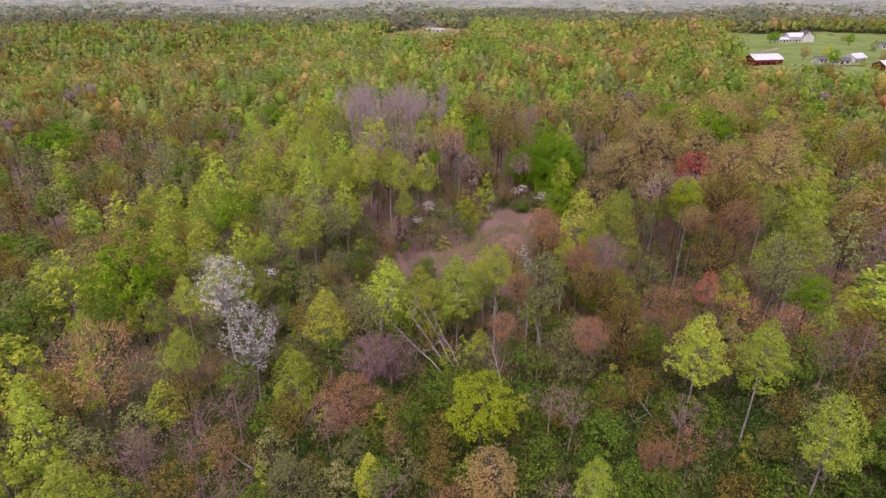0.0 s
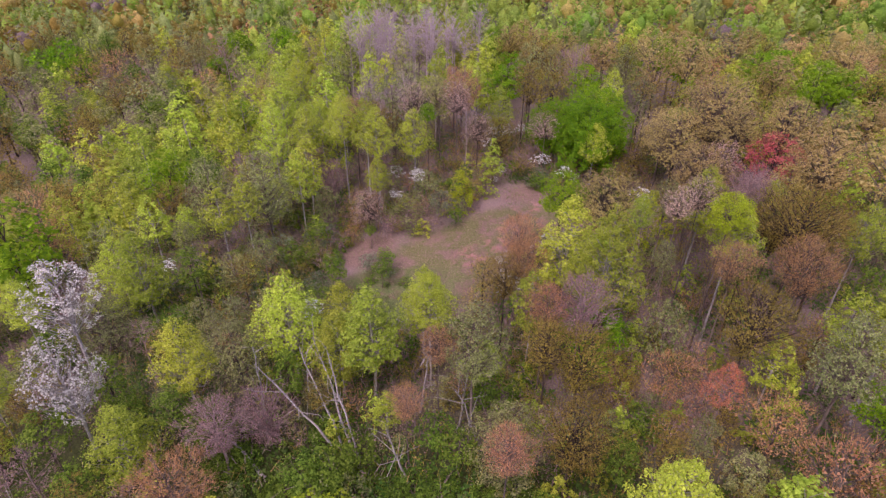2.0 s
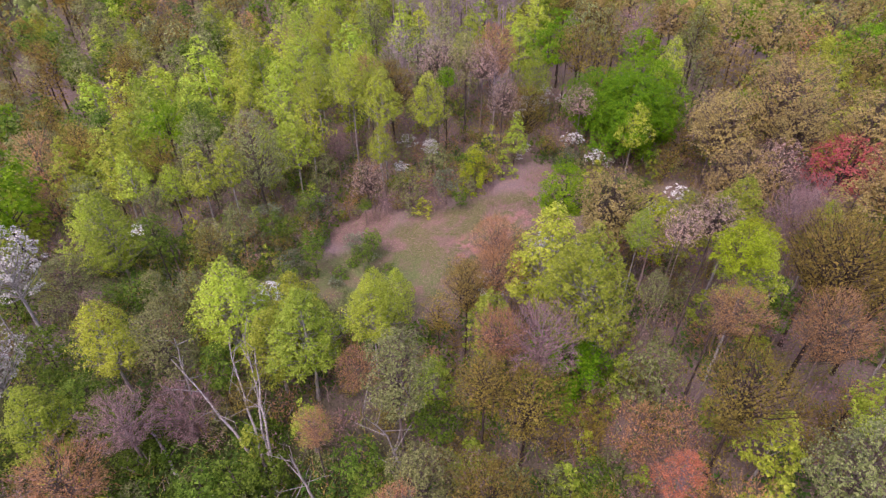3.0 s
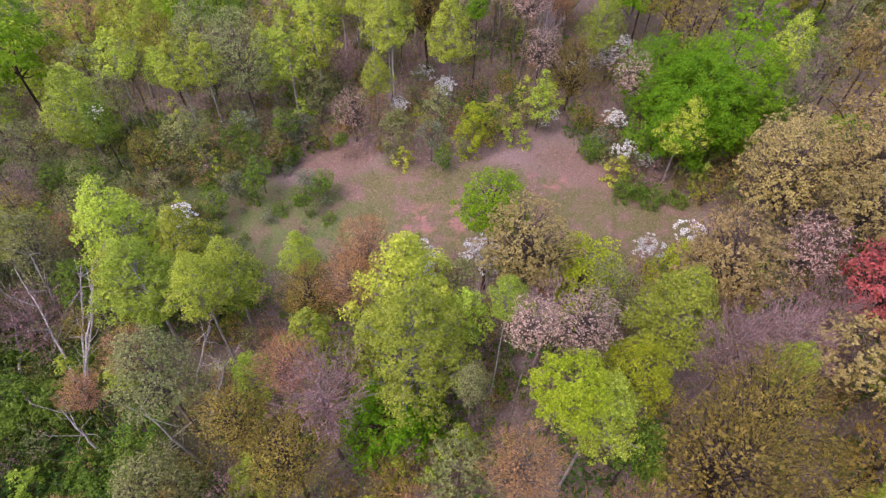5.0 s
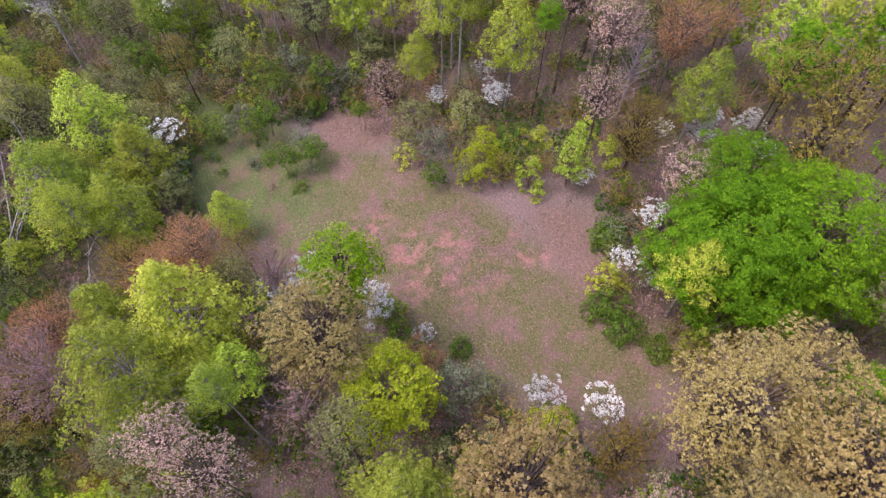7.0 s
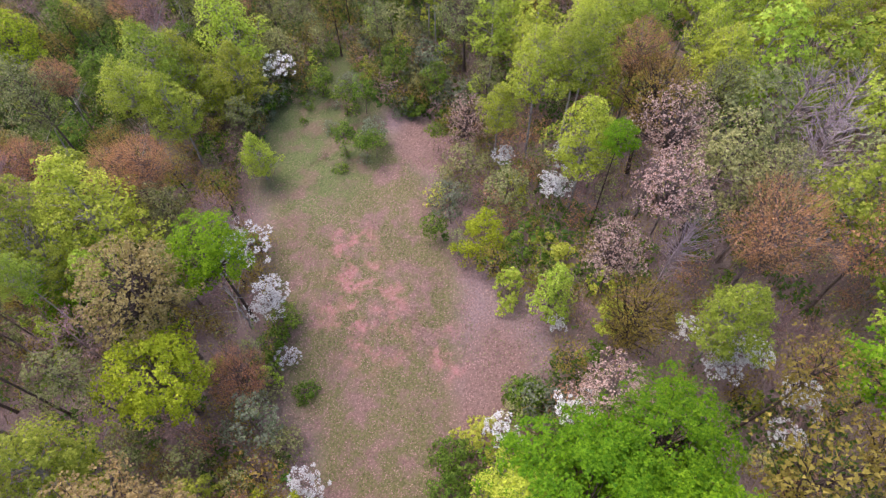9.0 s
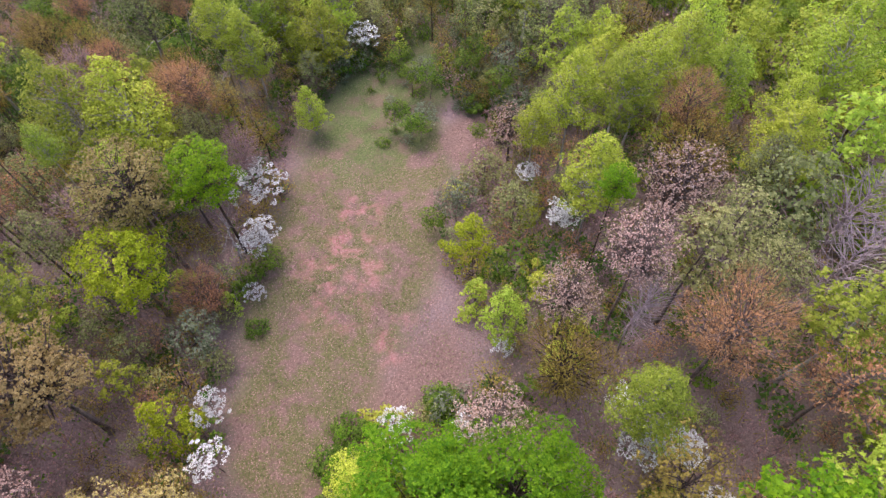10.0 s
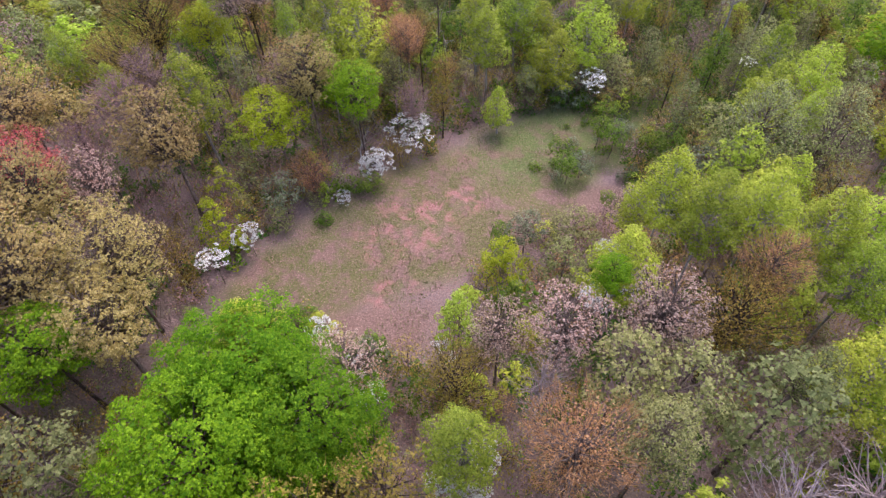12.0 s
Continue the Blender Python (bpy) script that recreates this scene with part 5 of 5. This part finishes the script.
dead_tree(1.5, 53.8, -6.5, 55.8, 8.4)
dead_tree(2.2, 53.2, -4.4, 59.3, 7.6)
dead_tree(3.0, 52.8, -3.2, 60.0, 8.2)
dead_tree(3.5, 52.2, -1.8, 59.4, 8.0)
dead_tree(23.7, 44.8, 20.6, 48.2, 3.2)
dead_tree(-16.8, 41.0, -26.0, 46.5, 1.4)
dead_tree(-4.7, 51.0, -12.0, 54.5, 3.0)
dead_tree(10.3, 59.1, 10.7, 62.5, 6.5)
dead_tree(6.4, 60.3, 6.9, 63.3, 6.0)
dead_tree(-7.0, 55.9, -7.3, 57.2, 9.0)
dead_tree(12.6, 57.3, 10.5, 56.3, 8.0)
dead_tree(7.0, 52.6, 5.4, 52.6, 6.5)
dead_tree(10.8, 63.4, 8.2, 61.5, 2.0)
dead_tree(19.0, 83.2, 18.4, 82.2, 4.5)
dead_tree(-13.7, 122.4, -12.7, 120.9, 9.0)
dead_tree(-25.7, 120.5, -23.0, 117.5, 10.0)

# low bushes on the clearing's damp end
tuft = np.random.default_rng(67)
for step in range(44):
    x, y = tuft.uniform(-13, 3), tuft.uniform(68, 82)
    if tuft.uniform() < smooth(-6, 4, 0.8 * x + 0.3 * (y - 76)):
        continue
    r_ = float(tuft.uniform(0.35, 1.0))
    plant(("shrub", "green_shrub", "budding_shrub")[int(tuft.integers(3))], x, y, float(ground_z(x, y)) + r_ * 1.2, r_, "mid")

# grey scrub on the damp ground behind the clearing
scrub = np.random.default_rng(66)
for step in range(58):
    x, y = scrub.uniform(-27, -4), scrub.uniform(66, 84)
    if in_clearing(x, y, 0.2):
        continue
    r_ = float(scrub.uniform(0.6, 1.7))
    plant("shrub" if scrub.uniform() < 0.6 else "green_shrub", x, y, float(ground_z(x, y)) + r_ * 1.3, r_)


# ---------------------------------------------------------------- undergrowth, litter and grass
def floor_points(n, x0, x1, y0, y1, seed, test):
    r = np.random.default_rng(seed)
    x, y = r.uniform(x0, x1, n), r.uniform(y0, y1, n)
    k = test(x, y, r)
    return x[k], y[k], r


def green_patch(x, y, r):
    lush = 1.0 * smooth(62, 48, y) * smooth(-22, 0, x) + 0.6 * np.exp(-((x + 12) / 12) ** 2 - ((y - 72) / 9) ** 2)
    return (ripple(x, y, 17, 5.1) + 0.5 * ripple(x, y, 6, 2.2) + lush > 0.3) & ~in_clearing(x, y, 0.3)


x, y, r = floor_points(230000, -75, 65, 22, 130, 61, green_patch)
v, f = leaves(np.stack([x, y, ground_z(x, y) + r.uniform(0.05, 1.1, len(x)) ** 1.5], -1), 0.2, r, 0.8)
tagged(new("undergrowth", mesh_np("undergrowth", v, f, leaf_mat("briar_leaves", lin(44, 76, 20), lin(108, 146, 58), 0.5, 0.3, 0.2))), "knee-high green briars on the wood's floor", "undergrowth", kind="stuff")

def thicket(name, n, seed, mat, label, share, z0, z1, puff=0.5, each=9, size=0.13, near=False):
    """Low leafy sprays under the trees."""
    x, y, r = floor_points(n, -80, 70, 20, 132, seed, lambda x, y, r: ~in_clearing(x, y, 0.3) & (ripple(x, y, 13, seed) + 0.6 * ripple(x, y, 5, seed + 1) > share) & ((r.uniform(size=len(x)) < 0.3) | (y > 52) ^ near))
    own = np.repeat(np.arange(len(x)), each)
    c = np.stack([x, y, ground_z(x, y) + r.uniform(z0, z1, len(x))], -1)[own]
    d = unit(r.normal(size=c.shape)) * r.uniform(0.2, 1, (len(c), 1)) * puff
    v, f = leaves(c + d * (1, 1, 0.6), size, r, 0.3, d + (0, 0, 0.3))
    return tagged(new(name, mesh_np(name, v, f, mat)), label, "undergrowth", kind="stuff")


thicket("thicket", 9000, 71, LEAF["mauve"], "mauve budding thicket under the trees", -0.1, 0.2, 3.5, 0.8, 10, 0.075)
thicket("thicket", 16000, 77, LEAF["leafgreen"], "dark green low saplings on damp ground", -0.3, 0.2, 4.0, 0.8, 10, 0.1, True)
thicket("thicket", 13000, 73, LEAF["olive"], "olive-green thin thicket under the trees", -0.05, 0.3, 4.5, 0.8, 10, 0.09)
thicket("thicket", 10000, 76, LEAF["leafgreen"], "fresh green saplings under the trees", 0.15, 0.2, 3.0, 0.7, 10, 0.1)
thicket("thicket", 12000, 79, LEAF["umber"], "olive-brown thin thicket under the trees", -0.05, 0.5, 5.0, 0.9, 10, 0.085)

def brushwood(n, seed, mat, label, share):
    """Fine upright bare shoots between the trunks."""
    x, y, r = floor_points(n, -78, 66, 22, 130, seed, lambda x, y, r: ~in_clearing(x, y, 0.4) & (ripple(x, y, 11, seed) + 0.6 * ripple(x, y, 4, seed + 1) > share) & ((y > 52) | (r.uniform(size=len(x)) < 0.35)))
    p = np.stack([x, y, ground_z(x, y) + r.uniform(0, 3.5, len(x))], -1)
    way = np.stack([r.normal(0, 0.45, len(x)), r.normal(0, 0.45, len(x)), np.ones(len(x))], -1)
    v, f = blades(p, way, 1.5, 0.03, r, np.array((0, -0.6, 0.8)))
    return tagged(new("brushwood", mesh_np("brushwood", v, f, mat)), label, "undergrowth", kind="stuff")


brushwood(36000, 81, BARK_MAUVE, "mauve-grey bare shoots between the trunks", -0.1)
brushwood(45000, 84, LEAF["umber"], "olive-brown budding shoots between the trunks", 0.0)
brushwood(14000, 87, LEAF["rust"], "reddish budding shoots between the trunks", 0.25)

x, y, r = floor_points(11000, -75, 65, 22, 130, 62, lambda x, y, r: ~in_clearing(x, y, 0.5))
p0 = np.stack([x, y, ground_z(x, y) - 0.05], -1)
p1 = p0 + np.stack([r.normal(0, 0.6, len(x)), r.normal(0, 0.6, len(x)), r.uniform(0.6, 3.2, len(x))], -1)
v, f = sticks(p0, p1, np.full(len(x), 0.02), np.full(len(x), 0.008))
tagged(new("saplings", mesh_np("saplings", v, f, BARK)), "thin bare saplings and twigs under the trees", "saplings", kind="stuff")

x, y, r = floor_points(170000, -18, 42, 66, 112, 63, lambda x, y, r: (in_clearing(x, y, 1.0) & ((y > 83) | (x > 4))) | (r.uniform(size=len(x)) < 0.22))
v, f = leaves(np.stack([x, y, ground_z(x, y) + 0.02], -1), 0.045, r, 4.0)
tagged(new("fallen_leaves", mesh_np("fallen_leaves", v, f, leaf_mat("fallen_leaves", lin(108, 76, 68), lin(194, 154, 142), 0.2, 0.0))), "pinkish brown fallen leaves strewn over the clearing", "leaves", kind="stuff")

x, y, r = floor_points(30000, -20, 42, 62, 112, 64, lambda x, y, r: in_clearing(x, y, 1.0) & (ripple(x, y, 9, 3.3) > -0.2))
p0 = np.stack([x, y, ground_z(x, y) - 0.02], -1)
p1 = p0 + np.stack([r.normal(0, 0.12, len(x)), r.normal(0, 0.12, len(x)), r.uniform(0.1, 0.35, len(x))], -1)
v, f = sticks(p0, p1, np.full(len(x), 0.03), np.full(len(x), 0.004))
tagged(new("grass", mesh_np("grass", v, f, leaf_mat("dry_grass", lin(88, 100, 50), lin(160, 162, 104), 0.3, 0.2, 0.3))), "thin dry grass tufts in the clearing", "grass", kind="stuff")
